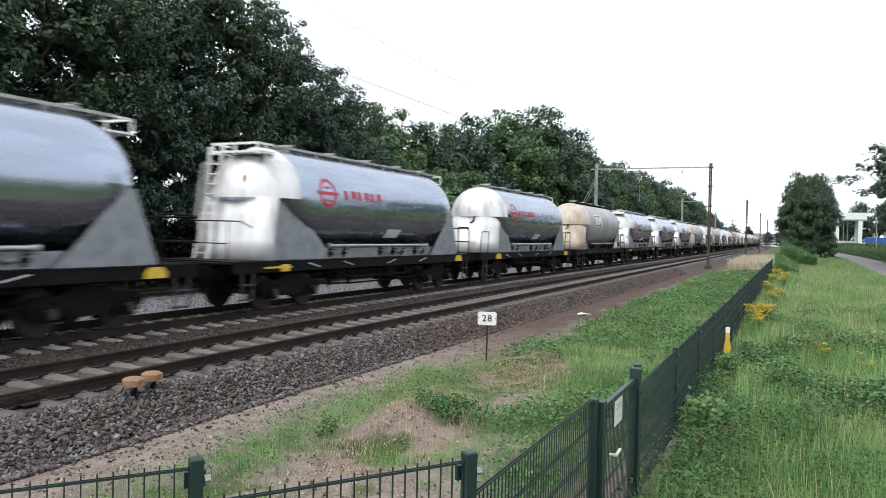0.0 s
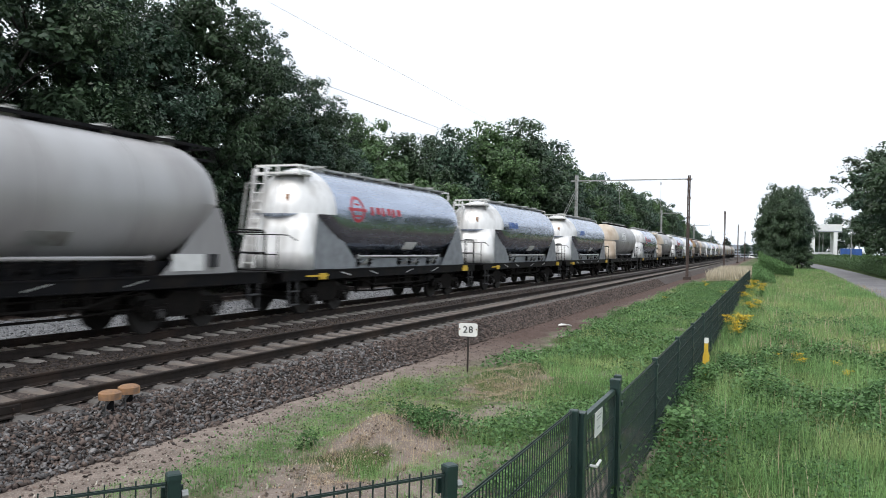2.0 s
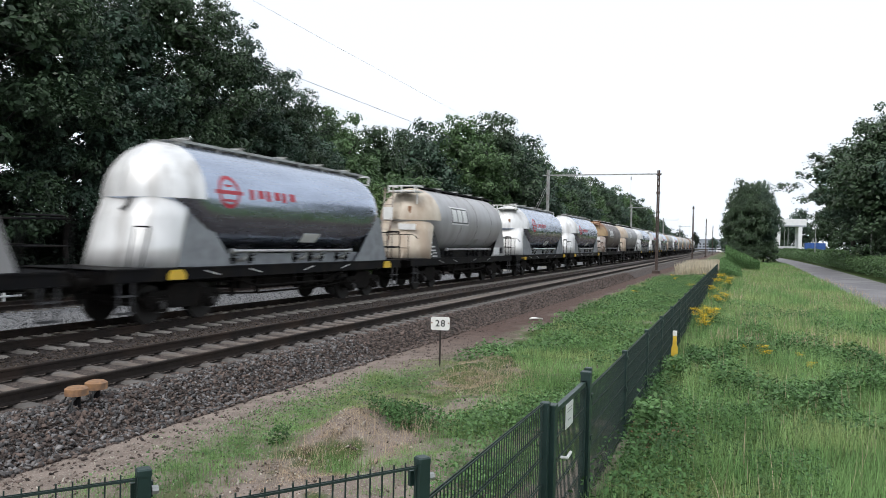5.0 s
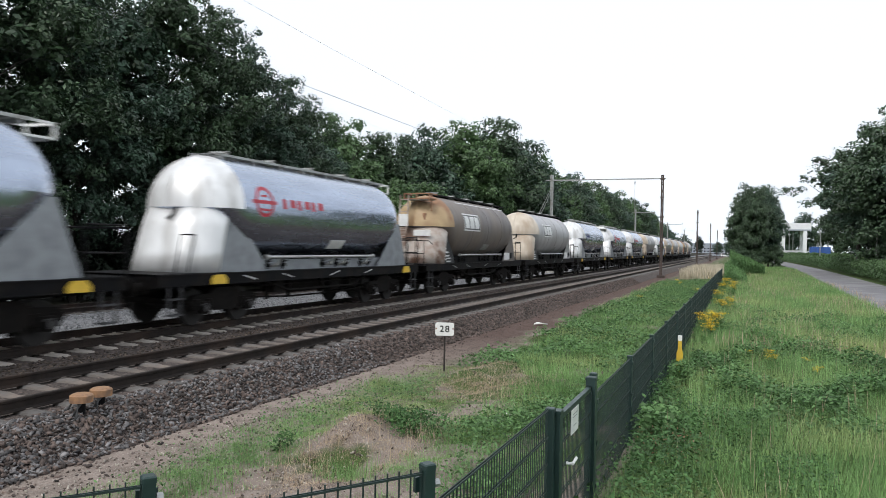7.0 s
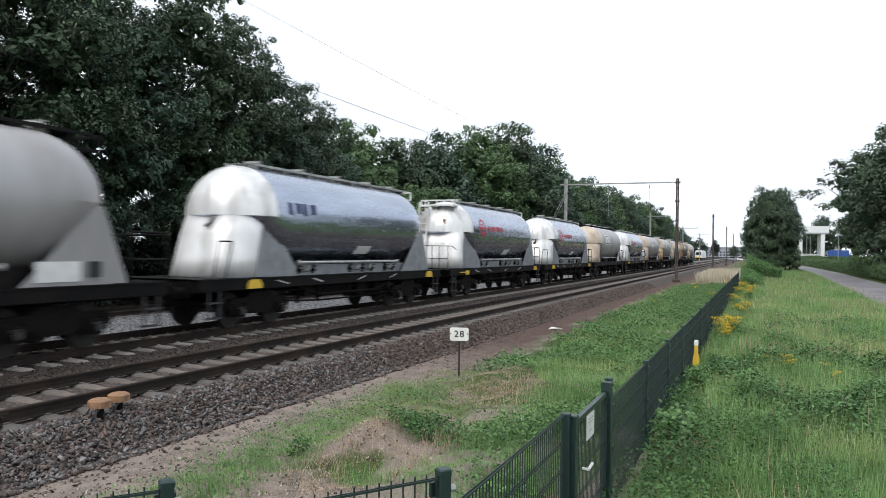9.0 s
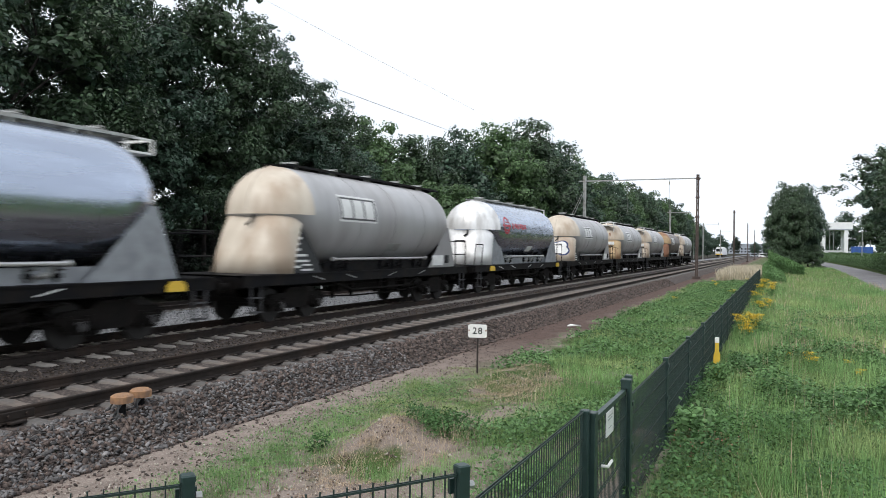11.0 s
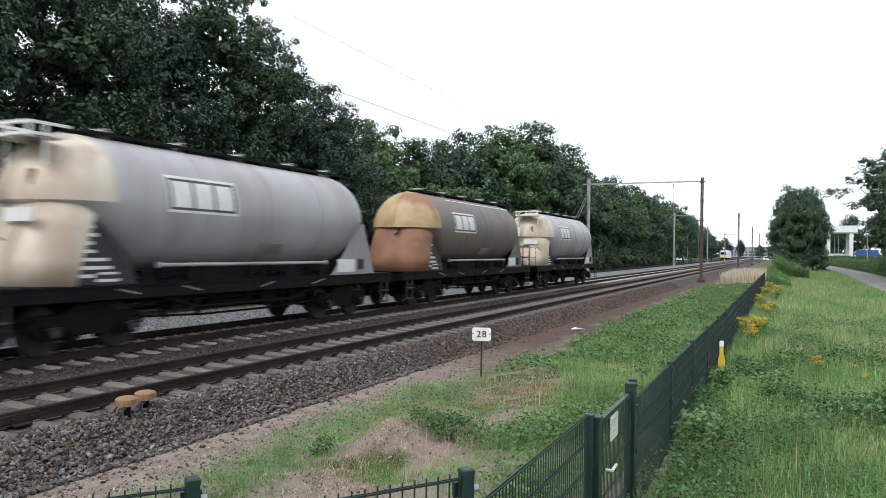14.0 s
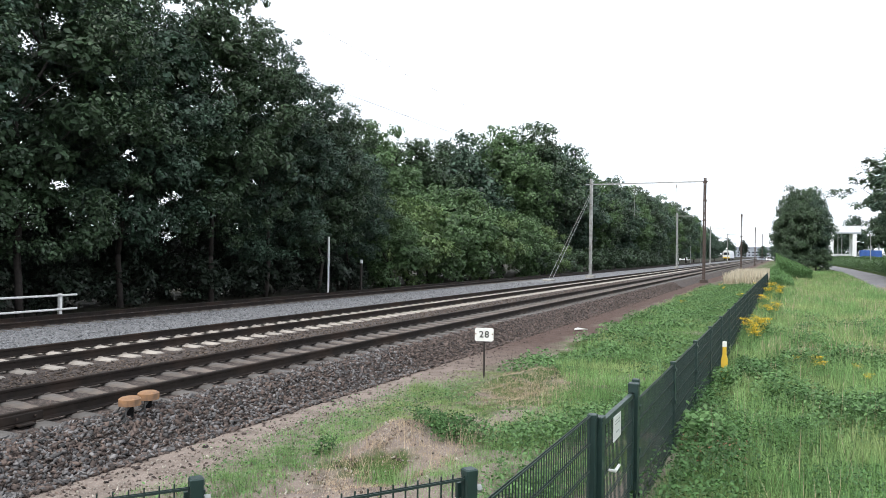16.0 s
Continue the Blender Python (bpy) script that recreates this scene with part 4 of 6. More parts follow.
def skirt_xy(u, z):
    """A point just off the front skirt: u runs across it from -1 to 1."""
    w, yf = np.interp(z, [1.34, 3.0], [1.33, 1.24]), np.interp(z, [1.34, 1.9, 2.5, 3.0], [-6.08, -5.88, -5.67, -5.42])
    s = u * (w + 0.45)
    r, flat = 0.9, w - 0.9
    if abs(s) < flat:
        return s, yf
    q = min(math.pi / 2, (abs(s) - flat) / r)
    return math.copysign(flat + r * math.sin(q), s), yf + r - r * math.cos(q)


def blob(cu, cz, ru, rz_, lift):
    b = Build()
    n = 18
    vs = []
    for k, l in ((1.0, lift), (0.5, lift), (1.0, -0.01)):
        for i in range(n):
            q = 2 * math.pi * i / n
            z = cz + rz_ * k * math.sin(q)
            x, y = skirt_xy(cu + ru * k * math.cos(q), z)
            vs.append((x * (1 + l * 0.4), y - l, z))
    fs = [(i, (i + 1) % n, n + (i + 1) % n, n + i) for i in range(n)] + [tuple(n + i for i in range(n))]
    fs += [(2 * n + i, 2 * n + (i + 1) % n, (i + 1) % n, i) for i in range(n)]
    return b.add(vs, fs)


def graffiti_build():
    return join(blob(-0.45, 2.2, 0.2, 0.42, 0.018), blob(-0.2, 2.3, 0.19, 0.3, 0.021), blob(0.05, 2.2, 0.2, 0.36, 0.024), blob(0.32, 2.4, 0.2, 0.25, 0.018), blob(0.36, 2.05, 0.23, 0.26, 0.021))


def graffiti_edge():
    return join(blob(-0.45, 2.18, 0.25, 0.5, 0.008), blob(0.05, 2.18, 0.26, 0.44, 0.009), blob(0.34, 2.4, 0.25, 0.32, 0.010), blob(0.38, 2.04, 0.28, 0.33, 0.011))


A_LAD = "aluminium silo wagon with railed ladder end and red ring logo"
A_DOME = "bright aluminium silo wagon with plain dome end and red logo"
E_DOME = "grey silo wagon with cream dome end and white logo plate"
E_LAD = "grey silo wagon with cream ladder end and white logo plate"
JOINTS = [-3.26, 12.34, 28.13, 43.9, 59.3, 75.1, 90.5, 106.06, 121.42, 136.92, 152.42, 167.93, 183.31, 198.59, 214.09, 229.68, 245.24, 260.78, 276.31, 291.9, 307.28, 322.82, 338.5, 354.07, 369.67]
ALU_L = ("alu", True, ALU_WHITE, ALU_WHITE, ALU)
ALU_D = ("alu_dome", False, ALU_WHITE, ALU_WHITE, ALU)
EVS_D = ("painted", False, CREAM, CREAM, GREY_TANK)
EVS_L = ("painted", True, CREAM, CREAM, GREY_TANK)
TRAIN = [
    (ALU_L, A_LAD, "ring"), (ALU_L, A_LAD, "ring"), (ALU_D, A_DOME, "ring"), (EVS_D, E_DOME, "blocks"), (ALU_L, A_LAD, "ring"),
    (ALU_L, "aluminium silo wagon with railed ladder end and blue logo", "blue"), (ALU_L, "aluminium silo wagon with railed ladder end and blue logo", "blue"),
    (EVS_D, E_DOME, "blocks"), (ALU_D, A_DOME, "ring"), (EVS_L, E_LAD, "blocks"), (ALU_L, A_LAD, "ring"), (ALU_D, A_DOME, "ring"),
    (("painted", True, OCHRE, PEELED, BROWN_TANK), "grimy dark brown silo wagon with peeling ochre ladder end", "blocks"),
    (EVS_D, E_DOME, "blocks"), (ALU_D, "aluminium silo wagon with plain dome end and dark blue logo", "dark"), (ALU_L, A_LAD, "ring"), (ALU_D, A_DOME, "ring"),
    (EVS_D, E_DOME, "blocks"), (ALU_D, A_DOME, "ring"), (EVS_D, "grey silo wagon with cream end sprayed with graffiti", "blocks"),
    (("painted", True, CREAM, OCHRE, GREY_TANK), E_LAD, "blocks"), (EVS_L, E_LAD, "blocks"),
    (("painted", False, OCHRE, RUSTY, BROWN_TANK), "grimy dark brown silo wagon with rusty ochre dome end", "blocks"),
    (EVS_L, "grey silo wagon with cream ladder end at the train's tail", "blocks"),
]
SHIFT = 0.8
NUDGE = {3: 0.35, 19: 0.1, 20: 0.3, 21: 0.25, 23: 0.1}    # wagons whose couplings stand a little drawn out
CENTRES = [(JOINTS[i] + JOINTS[i + 1]) / 2 + SHIFT + NUDGE.get(i, 0.0) for i in range(len(TRAIN))]
WAGONS = []
for i, (spec, lab, logo) in enumerate(TRAIN):
    WAGONS.append(wagon(i, CENTRES[i], *spec, lab, logo, graffiti=(i == 19), lit_edge=(i in (12, 22))))


def motions():
    """The train rolls by at about 80 km/h, slowly gathering speed."""
    for i, w in enumerate(WAGONS):
        c = CENTRES[i]
        walk(w, [(t, pose(-13.63, c - 22.014 * t - 0.0447 * t * t, 0)) for t in (0, 1, 2, 3, 4, 5, 6, 7, 8, 9, 10, 11, 12, 13, 14, 15, 16)])


# ---- trees ----
LEAF_V = np.array([(0, -1, 0), (0.55, -0.15, 0.12), (0, 1, -0.05), (-0.55, -0.15, 0.12)])
LEAF_F = np.array([(0, 1, 2, 3)])


def crown_mesh(name, h0, h1, rad, clumps, leaves, size, seed, flat=0.72, tuft=0.2, per=26, low=0.3):
    """Boughs set apart from one another, each with leafy tufts on its upper side, so that dark hollows stay between them."""
    r = np.random.default_rng(seed)
    zc, hh = (h0 + h1) / 2, (h1 - h0) / 2
    d = r.normal(size=(clumps, 3))
    d /= np.linalg.norm(d, axis=1)[:, None]
    k = r.uniform(0.12, 1.0, clumps) ** 0.4
    taper = 1 - 0.35 * np.clip(d[:, 2], 0, 1) ** 2
    c = np.stack([d[:, 0] * rad * k * taper, d[:, 1] * rad * k * taper, zc + d[:, 2] * hh * k], 1)
    cr = r.uniform(0.55, 1.3, clumps) * rad * tuft
    tufts = max(clumps, leaves // per)
    on = r.choice(clumps, tufts, p=cr ** 2 / (cr ** 2).sum())
    q = r.normal(size=(tufts, 3))
    q /= np.linalg.norm(q, axis=1)[:, None]
    q[:, 2] = np.where(q[:, 2] < -low, -q[:, 2], q[:, 2])
    tc_ = c[on] + q * (cr[on] * r.uniform(0.6, 1.1, tufts))[:, None] * np.array([1, 1, flat])
    tr = r.uniform(0.6, 1.4, tufts) * size * 3.2
    which = r.integers(0, tufts, leaves)
    g = r.normal(size=(leaves, 3))
    g /= np.linalg.norm(g, axis=1)[:, None]
    p = tc_[which] + g * (tr[which] * r.uniform(0.2, 1.0, leaves) ** 0.5)[:, None]
    face = g * 0.7 + q[which] * 0.5 + r.normal(size=g.shape) * 0.4 + np.array([0, 0, 0.45])
    inner = np.where(k[on][which] < 0.72, 1.7, 1.0)
    return scatter(name, LEAF_V, LEAF_F, p, r.uniform(0.6, 1.3, leaves) * size * inner, facing_mats(face, r))


def trunk_build(h0, h1, rad, r0, seed):
    r = random.Random(seed)
    b = Build()
    pts = [Vector((r.uniform(-0.25, 0.25) * i, r.uniform(-0.25, 0.25) * i, (h1 * 0.75) * i / 5)) for i in range(6)]
    for i in range(5):
        b.tube(pts[i], pts[i + 1], r0 * (1 - i * 0.17), 8, r0 * (1 - (i + 1) * 0.17))
    for i in range(9):
        a = pts[r.choice((2, 3, 4))]
        q = r.uniform(0, 6.28)
        e = a + Vector((math.cos(q) * rad * 0.7, math.sin(q) * rad * 0.7, r.uniform(0.1, 0.3) * h1))
        m = (a + e) / 2 + Vector((0, 0, 0.3))
        b.tube(a, m, r0 * 0.3, 6, r0 * 0.2)
        b.tube(m, e, r0 * 0.2, 6, r0 * 0.05)
    return b


def tree_kind(h0, h1, rad, clumps, leaves, size, seed, r0, tuft=0.3):
    return (crown_mesh("crown", h0, h1, rad, clumps, leaves, size, seed, tuft=tuft), trunk_build(h0, h1, rad, r0, seed).mesh("trunk", True))


TREES = {
    "tall": [tree_kind(2.0, 17, 5.0, 200, 56000, 0.09, s, 0.15, 0.185) for s in (1, 2, 3)],
    "back": [tree_kind(0.6, 15, 5.2, 190, 28000, 0.165, s, 0.25, 0.23) for s in (4, 5)],
    "street": [tree_kind(4.4, 15, 5.4, 90, 17000, 0.13, s, 0.25, 0.17) for s in (9, 10)],
    "spread": [tree_kind(0.2, 15, 5.6, 170, 30000, 0.15, s, 0.28, 0.19) for s in (12,)],
    "bush": [tree_kind(-0.3, 6.5, 3.4, 60, 14000, 0.12, s, 0.1, 0.27) for s in (6, 7)],
    "small": [tree_kind(0.2, 3.2, 2.2, 26, 4200, 0.13, s, 0.06, 0.3) for s in (8,)],
}
TREE_N = [0]


def tree(kind, x, y, scale, leaf, label, name="tree", zscale=1.0):
    variants = TREES[kind]
    i = TREE_N[0] = TREE_N[0] + 1
    crown, trunk = variants[i % len(variants)]
    z = float(ground_z(np.array(x), np.array(y))) - 0.1
    t = thing(name, label, "tree" if name == "tree" else "shrub", (x, y, z), "lineside " + name + "s", rz=(i * 77) % 360)
    t.scale = (scale, scale, scale * zscale)
    key = ("crown", id(crown), leaf.name)
    if key not in CACHE:
        CACHE[key] = crown.copy()
    ob_of("crown", CACHE[key], leaf, t)
    ob_of("trunk", trunk, BARK, t)
    return t


DARK = "tall dark green oak with a dense ragged crown"
rt = random.Random(11)
# front row of the wood beyond the siding
for i, (x, y, s) in enumerate(((-29.5, 8, 1.05), (-30, 14, 1.1), (-29.2, 20, 1.12), (-30.2, 26, 1.1), (-29.4, 31.5, 1.08), (-30, 37, 1.02), (-29.8, 42.5, 0.86), (-30.5, 47.5, 0.66))):
    tree("tall", x, y, s, (LEAF, LEAF_BLUE)[i % 2], DARK)
for i, (x, y, s) in enumerate(((-36, 11, 1.1), (-37, 21, 1.15), (-36, 31, 1.1), (-37, 41, 0.92), (-38, 50, 0.78), (-36, 2, 1.1))):
    tree("tall", x, y, s, LEAF, DARK)
# rounded light shrubs, then the tall wood behind them
for i, (x, y, s) in enumerate(((-29.5, 52, 0.95), (-30.5, 57, 1.2), (-31, 62.5, 1.4), (-30.5, 68, 1.42), (-30.5, 74, 1.3), (-30, 80, 1.2), (-29.5, 86, 1.1), (-29, 92, 1.0))):
    tree("bush", x, y, s, (LEAF_MID, LEAF_LIGHT, LEAF_MID)[i % 3], "dense rounded light green shrub at the wood's edge", "shrub")
for i, (x, y, s) in enumerate(((-40, 58, 1.05), (-41, 68, 1.12), (-40, 78, 1.15), (-39, 88, 1.22), (-37, 97, 1.42), (-35.5, 107, 1.5), (-34.5, 117, 1.45), (-33.5, 127, 1.3), (-33, 138, 1.2), (-32.5, 150, 1.22), (-32.5, 163, 1.24), (-32, 177, 1.24), (-32, 192, 1.26), (-32, 208, 1.26), (-31.5, 226, 1.28), (-31.5, 246, 1.25), (-31.5, 268, 1.2))):
    tree("back", x, y, s, (LEAF_BLUE, LEAF_MID, LEAF)[i % 3], "broad green deciduous tree in the lineside wood")
for i in range(14):
    tree("small", -27.0 - rt.uniform(0, 1.5), 88 + 8 * i, rt.uniform(0.8, 1.3), LEAF, "dark low shrub beside the siding", "shrub")
# undergrowth in the darkened leaf colour, which carries the shade below the oaks
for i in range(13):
    tree("bush", -33.6 - rt.uniform(0, 1.0), 4 + 4.0 * i, rt.uniform(0.75, 0.95), SHADE_LEAF, "dense undergrowth below the oaks, leaves coloured dark as shade", "shrub")
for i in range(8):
    tree("bush", -41.0 - rt.uniform(0, 1.0), 0 + 7.0 * i, rt.uniform(0.55, 0.75), SHADE_LEAF, "dense undergrowth below the oaks, leaves coloured dark as shade", "shrub")
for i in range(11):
    tree("small", -30.2 - rt.uniform(0, 1.5), 6 + 4.2 * i, rt.uniform(0.6, 0.9), SHADE_LEAF, "undergrowth shrub below the oaks, leaves coloured dark as shade", "shrub")
# beside the cycle path
for x, y, s, k, lf, zs in ((0.4, 141, 0.5, "back", LEAF, 1.55), (2.7, 140, 0.6, "back", LEAF, 1.62), (5.0, 143, 0.54, "back", LEAF_BLUE, 1.72), (3.9, 150, 0.7, "back", LEAF, 1.5), (1.0, 149, 0.62, "back", LEAF, 1.62), (17.0, 93, 1.25, "spread", LEAF, 1.0), (14.2, 108, 1.5, "street", LEAF, 0.76), (15.6, 100, 1.2, "street", LEAF_BLUE, 0.85), (18.5, 114, 1.4, "spread", LEAF, 1.0), (20.5, 80, 1.2, "spread", LEAF_BLUE, 1.0), (22, 105, 1.35, "spread", LEAF, 1.0), (27, 92, 1.3, "spread", LEAF_BLUE, 1.0), (15.8, 66, 0.8, "street", LEAF_BLUE, 1.2), (15, 315, 1.1, "spread", LEAF, 1.0), (24, 310, 1.2, "spread", LEAF_BLUE, 1.0), (33, 300, 1.3, "spread", LEAF, 1.0)):
    tree(k, x, y, s, lf, "dark green broadleaf tree beside the cycle path", zscale=zs)
for x, y, s in ((5.6, 141, 0.6), (0.6, 138, 0.55), (3.0, 138, 0.5)):
    tree("bush", x, y, s, LEAF, "dark green shrub at the foot of the verge trees", "shrub")
# filler shrubs, again with the shade coloured into their leaves
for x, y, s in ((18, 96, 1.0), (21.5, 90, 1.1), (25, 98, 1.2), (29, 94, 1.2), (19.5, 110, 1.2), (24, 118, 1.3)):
    tree("bush", x, y, s, SHADE_LEAF, "undergrowth below the trees beside the cycle path, leaves coloured dark as shade", "shrub")
tree("back", -33, 690, 0.75, SHADE_LEAF, "narrow dark tree on the horizon", zscale=1.5)
# far trees on the horizon
for x, y, s in ((-31.5, 292, 1.1), (-31, 322, 1.0), (-31.5, 355, 0.95), (-33, 400, 0.9), (-42, 340, 1.0), (-60, 420, 1.2), (-24, 360, 0.7), (-12, 480, 0.6), (8, 500, 0.7), (24, 420, 0.8), (40, 300, 1.0), (-3.0, 330, 0.55)):
    tree("back", x, y, s, LEAF_BLUE, "distant green tree near the horizon")


# ---- masts and wires ----
def lattice(b, x0, z0, z1, w=0.15):
    for dx in (-w / 2, w / 2):
        b.box(x0 + dx - 0.06, x0 + dx + 0.06, -0.09, 0.09, z0, z1)
    n = int((z1 - z0) / 0.6)
    for i in range(n):
        z = z0 + (z1 - z0) * i / n
        s = 1 if i % 2 else -1
        for d in (-0.085, 0.085):
            b.prism([(x0 - s * w / 2, z), (x0 + s * w / 2, z + 0.55), (x0 + s * w / 2, z + 0.63), (x0 - s * w / 2, z + 0.08)], 1, d - 0.006, d + 0.006)
    return b


def portal(y, i, full=True):
    t = thing("catenary_portal", "steel overhead-line portal with grey and brown masts", "catenary mast", (0, y, 0), "catenary portals")
    part("mast", 0, lambda: Build().box(-18.0 - 0.14, -18.0 + 0.14, -0.02, 0.02, -0.4, 9.7).box(-18.14, -18.11, -0.13, 0.13, -0.4, 9.7).box(-17.89, -17.86, -0.13, 0.13, -0.4, 9.7), GALV, t, "grey galvanised mast")
    part("mast", 1, lambda: lattice(Build(), -7.0, -0.5, 9.5), MASTBROWN, t, "rusty brown lattice mast")
    part("footing", 0, lambda: Build().box(-18.4, -17.6, -0.4, 0.4, -0.8, -0.15, 0.03), CONCRETE, t)
    part("footing", 1, lambda: Build().box(-7.35, -6.65, -0.35, 0.35, -0.9, -0.3, 0.03), MASTBROWN, t, "brown-stained footing")
    if full:
        part("beam", 0, lambda: Build().box(-18.6, -6.7, -0.045, 0.045, 9.08, 9.2), GALV, t)
    else:
        part("beam", 1, lambda: Build().box(-18.6, -14.4, -0.045, 0.045, 9.08, 9.2), GALV, t)
    for x in (-13.63, -9.63):
        top = 9.1 if full else 7.4
        a = part("registration_arm", (x, full), lambda: Build().tube((x, 0, top), (x, 0, 5.9), 0.014, 6).tube((x, 0, 6.5), (x + 0.9, 0, 6.05), 0.012, 6), GALV, t)
        part("insulator", (x, full), lambda: Build().tube((x, 0, top - 0.5), (x, 0, top - 0.2), 0.05, 10), CONCRETE, a)
    for z in (9.1, 7.3, 5.4):
        c = part("mast_band", 0, lambda: Build().box(-7.2, -6.8, -0.13, 0.13, -0.08, 0.08, 0.02), MASTBROWN, t)
        c.location = (0, 0, z)
    if i == 0:
        part("guy_wire", 0, lambda: Build().tube((-18.1, -0.1, 8.2), (-19.6, -9.5, -0.5), 0.02, 6).tube((-18.1, -0.1, 7.8), (-19.5, -8.6, -0.5), 0.02, 6), GALV, t)
        part("anchor_block", 0, lambda: Build().box(-20.0, -19.2, -9.8, -8.4, -0.9, -0.35, 0.05), CONCRETE, t)


for i, y in enumerate((73.5, 139, 205, 270)):
    portal(y, i, i == 0)

for x in (-9.63, -13.63):
    for z, sag, thick, name in ((5.9, 0.0, 0.006, "contact_wire"), (7.3, 0.5, 0.0025, "messenger_wire")):
        b = Build()
        ys = [-58, 7.5, 73.5, 139, 205, 270, 335, 400]
        pts = []
        for a, c in zip(ys, ys[1:]):
            pts += [(x, a + (c - a) * k / 8, z - sag * 4 * (k / 8) * (1 - k / 8)) for k in range(8)]
        b.path(pts, thick, 4)
        tagged(ob_of(name, b.mesh(name), FRAME), "thin dark overhead wire above the rails", "overhead wire", "overhead wires")

for y, x, h in ((212, -27.0, 9), (236, -26.5, 9), (262, -26.0, 9)):
    t = thing("street_lamp", "slim grey lamp post beside the far yard", "street lamp", (x, y, -0.9), "yard lamps")
    part("pole", ("l", h), lambda: Build().tube((0, 0, 0), (0, 0, h), 0.09, 8, 0.05), GALV, t)
    part("lamp_head", ("l", h), lambda: Build().box(-0.1, 1.0, -0.12, 0.12, h - 0.05, h + 0.08, 0.02), GALV, t)
for x, y, h, arm in ((14.4, 94, 9.0, 1.3), (11.6, 270, 15.5, 0.9), (11.0, 276, 10.6, 1.1), (15.4, 166, 7.0, 0.4)):
    t = thing("street_lamp", "slim grey street lamp beside the cycle path", "street lamp", (x, y, -0.46), "path lamps")
    part("pole", h, lambda: Build().tube((0, 0, 0), (0, 0, h), 0.1, 8, 0.06), GALV, t)
    part("lamp_head", h, lambda: Build().box(-arm, 0.1, -0.12, 0.12, h - 0.05, h + 0.1, 0.02), GALV, t)

pole = thing("marker_pole", "slim white pole beside the siding", "pole", (-27.0, 39.6, -0.95))
part("shaft", "w", lambda: Build().tube((0, 0, 0), (0, 0, 3.9), 0.07, 10), ENAMEL, pole)
part("foot", "w", lambda: Build().box(-0.15, 0.15, -0.15, 0.15, 0, 0.12, 0.02), CONCRETE, pole)
sigp = thing("signal_post", "short wooden post with a pale cap in the undergrowth", "post", (-27.4, 44.3, -0.95))
part("post", "s", lambda: Build().box(-0.07, 0.07, -0.07, 0.07, 0, 2.1), BARK, sigp)
part("cap", "s", lambda: Build().box(-0.08, 0.08, -0.08, 0.08, 2.1, 2.35, 0.02), ENAMEL, sigp)

rail_g = thing("guard_rail", "low white two-bar guard rail beside the siding", "guard rail", (-26.3, 19.7, -0.85))
for y in (0.0, -3.0, -6.0, -9.0):
    p_ = part("post", "g", lambda: Build().box(-0.06, 0.06, -0.06, 0.06, 0, 1.05), ENAMEL, rail_g)
    p_.location = (0, y, 0)
for z in (0.42, 0.98):
    bar = part("bar", "g", lambda: Build().tube((0.08, 0.7, 0), (0.08, -10, 0), 0.045, 8), ENAMEL, rail_g)
    bar.location = (0, 0, z)

# ---- hectometre board, track boxes, litter ----
sg = thing("distance_board", "small white board with black numerals on a thin rusty post", "sign", (-5.75, 14.27, -0.55), rz=14)
part("post", "d", lambda: Build().tube((0, 0.035, 0), (0, 0.035, 0.95), 0.02, 8), BARK, sg)
bd = part("board", "d", lambda: Build().prism([(-0.2, 0.81), (-0.17, 0.78), (0.17, 0.78), (0.2, 0.81), (0.2, 1.03), (0.17, 1.06), (-0.17, 1.06), (-0.2, 1.03)], 1, -0.012, 0.012), ENAMEL, sg)
part("bracket", "d", lambda: Build().box(-0.195, -0.165, -0.016, -0.012, 0.92, 0.945).box(0.165, 0.195, -0.016, -0.012, 0.92, 0.945), RUSTY, bd)
tc = bpy.data.curves.new("numerals", "FONT")
tc.body, tc.size, tc.align_x, tc.align_y, tc.extrude, tc.offset, tc.space_character = "28", 0.195, "CENTER", "CENTER", 0.002, 0.002, 1.2
tmp = bpy.data.objects.new("numerals", tc)
scene.collection.objects.link(tmp)
bpy.context.view_layer.update()
tme = bpy.data.meshes.new_from_object(tmp.evaluated_get(bpy.context.evaluated_depsgraph_get()))
bpy.data.objects.remove(tmp)
tx = ob_of("numerals", tme, INK, bd, "black numerals 28")
tx.location, tx.rotation_euler = (0, -0.016, 0.92), (radians(90), 0, 0)

for i, (x, y) in enumerate(((-8.25, 7.28), (-8.35, 7.7))):
    k = thing("track_box", "round faded orange track box on a dark stub post", "track box", (x, y, -0.29), "track boxes")
    part("stub", "k", lambda: Build().tube((0, 0, -0.1), (0, 0, 0.22), 0.055, 10).box(-0.12, 0.12, -0.1, 0.1, -0.1, -0.04), FRAME, k)
    part("cap", "k", lambda: Build().tube((0, 0, 0.21), (0, 0, 0.3), 0.15, 18).tube((0, 0, 0.3), (0, 0, 0.325), 0.15, 18, 0.11), ORANGE, k, "faded orange cap")
    part("cable", "k", lambda: Build().path([(0.1, -0.05, 0.25), (0.05, -0.25, 0.0), (-0.1, -0.3, -0.12), (-0.6, -0.3, -0.1)], 0.014), INK, k)
    part("cable", "k2", lambda: Build().path([(-0.11, -0.02, 0.24), (-0.16, -0.12, 0.05), (-0.2, -0.2, -0.1), (-0.7, -0.1, -0.08)], 0.012), INK, k)
    part("cable", "k3", lambda: Build().path([(0.06, -0.1, 0.22), (0.16, -0.22, 0.05), (0.12, -0.36, -0.1), (-0.3, -0.42, -0.08)], 0.012), INK, k)
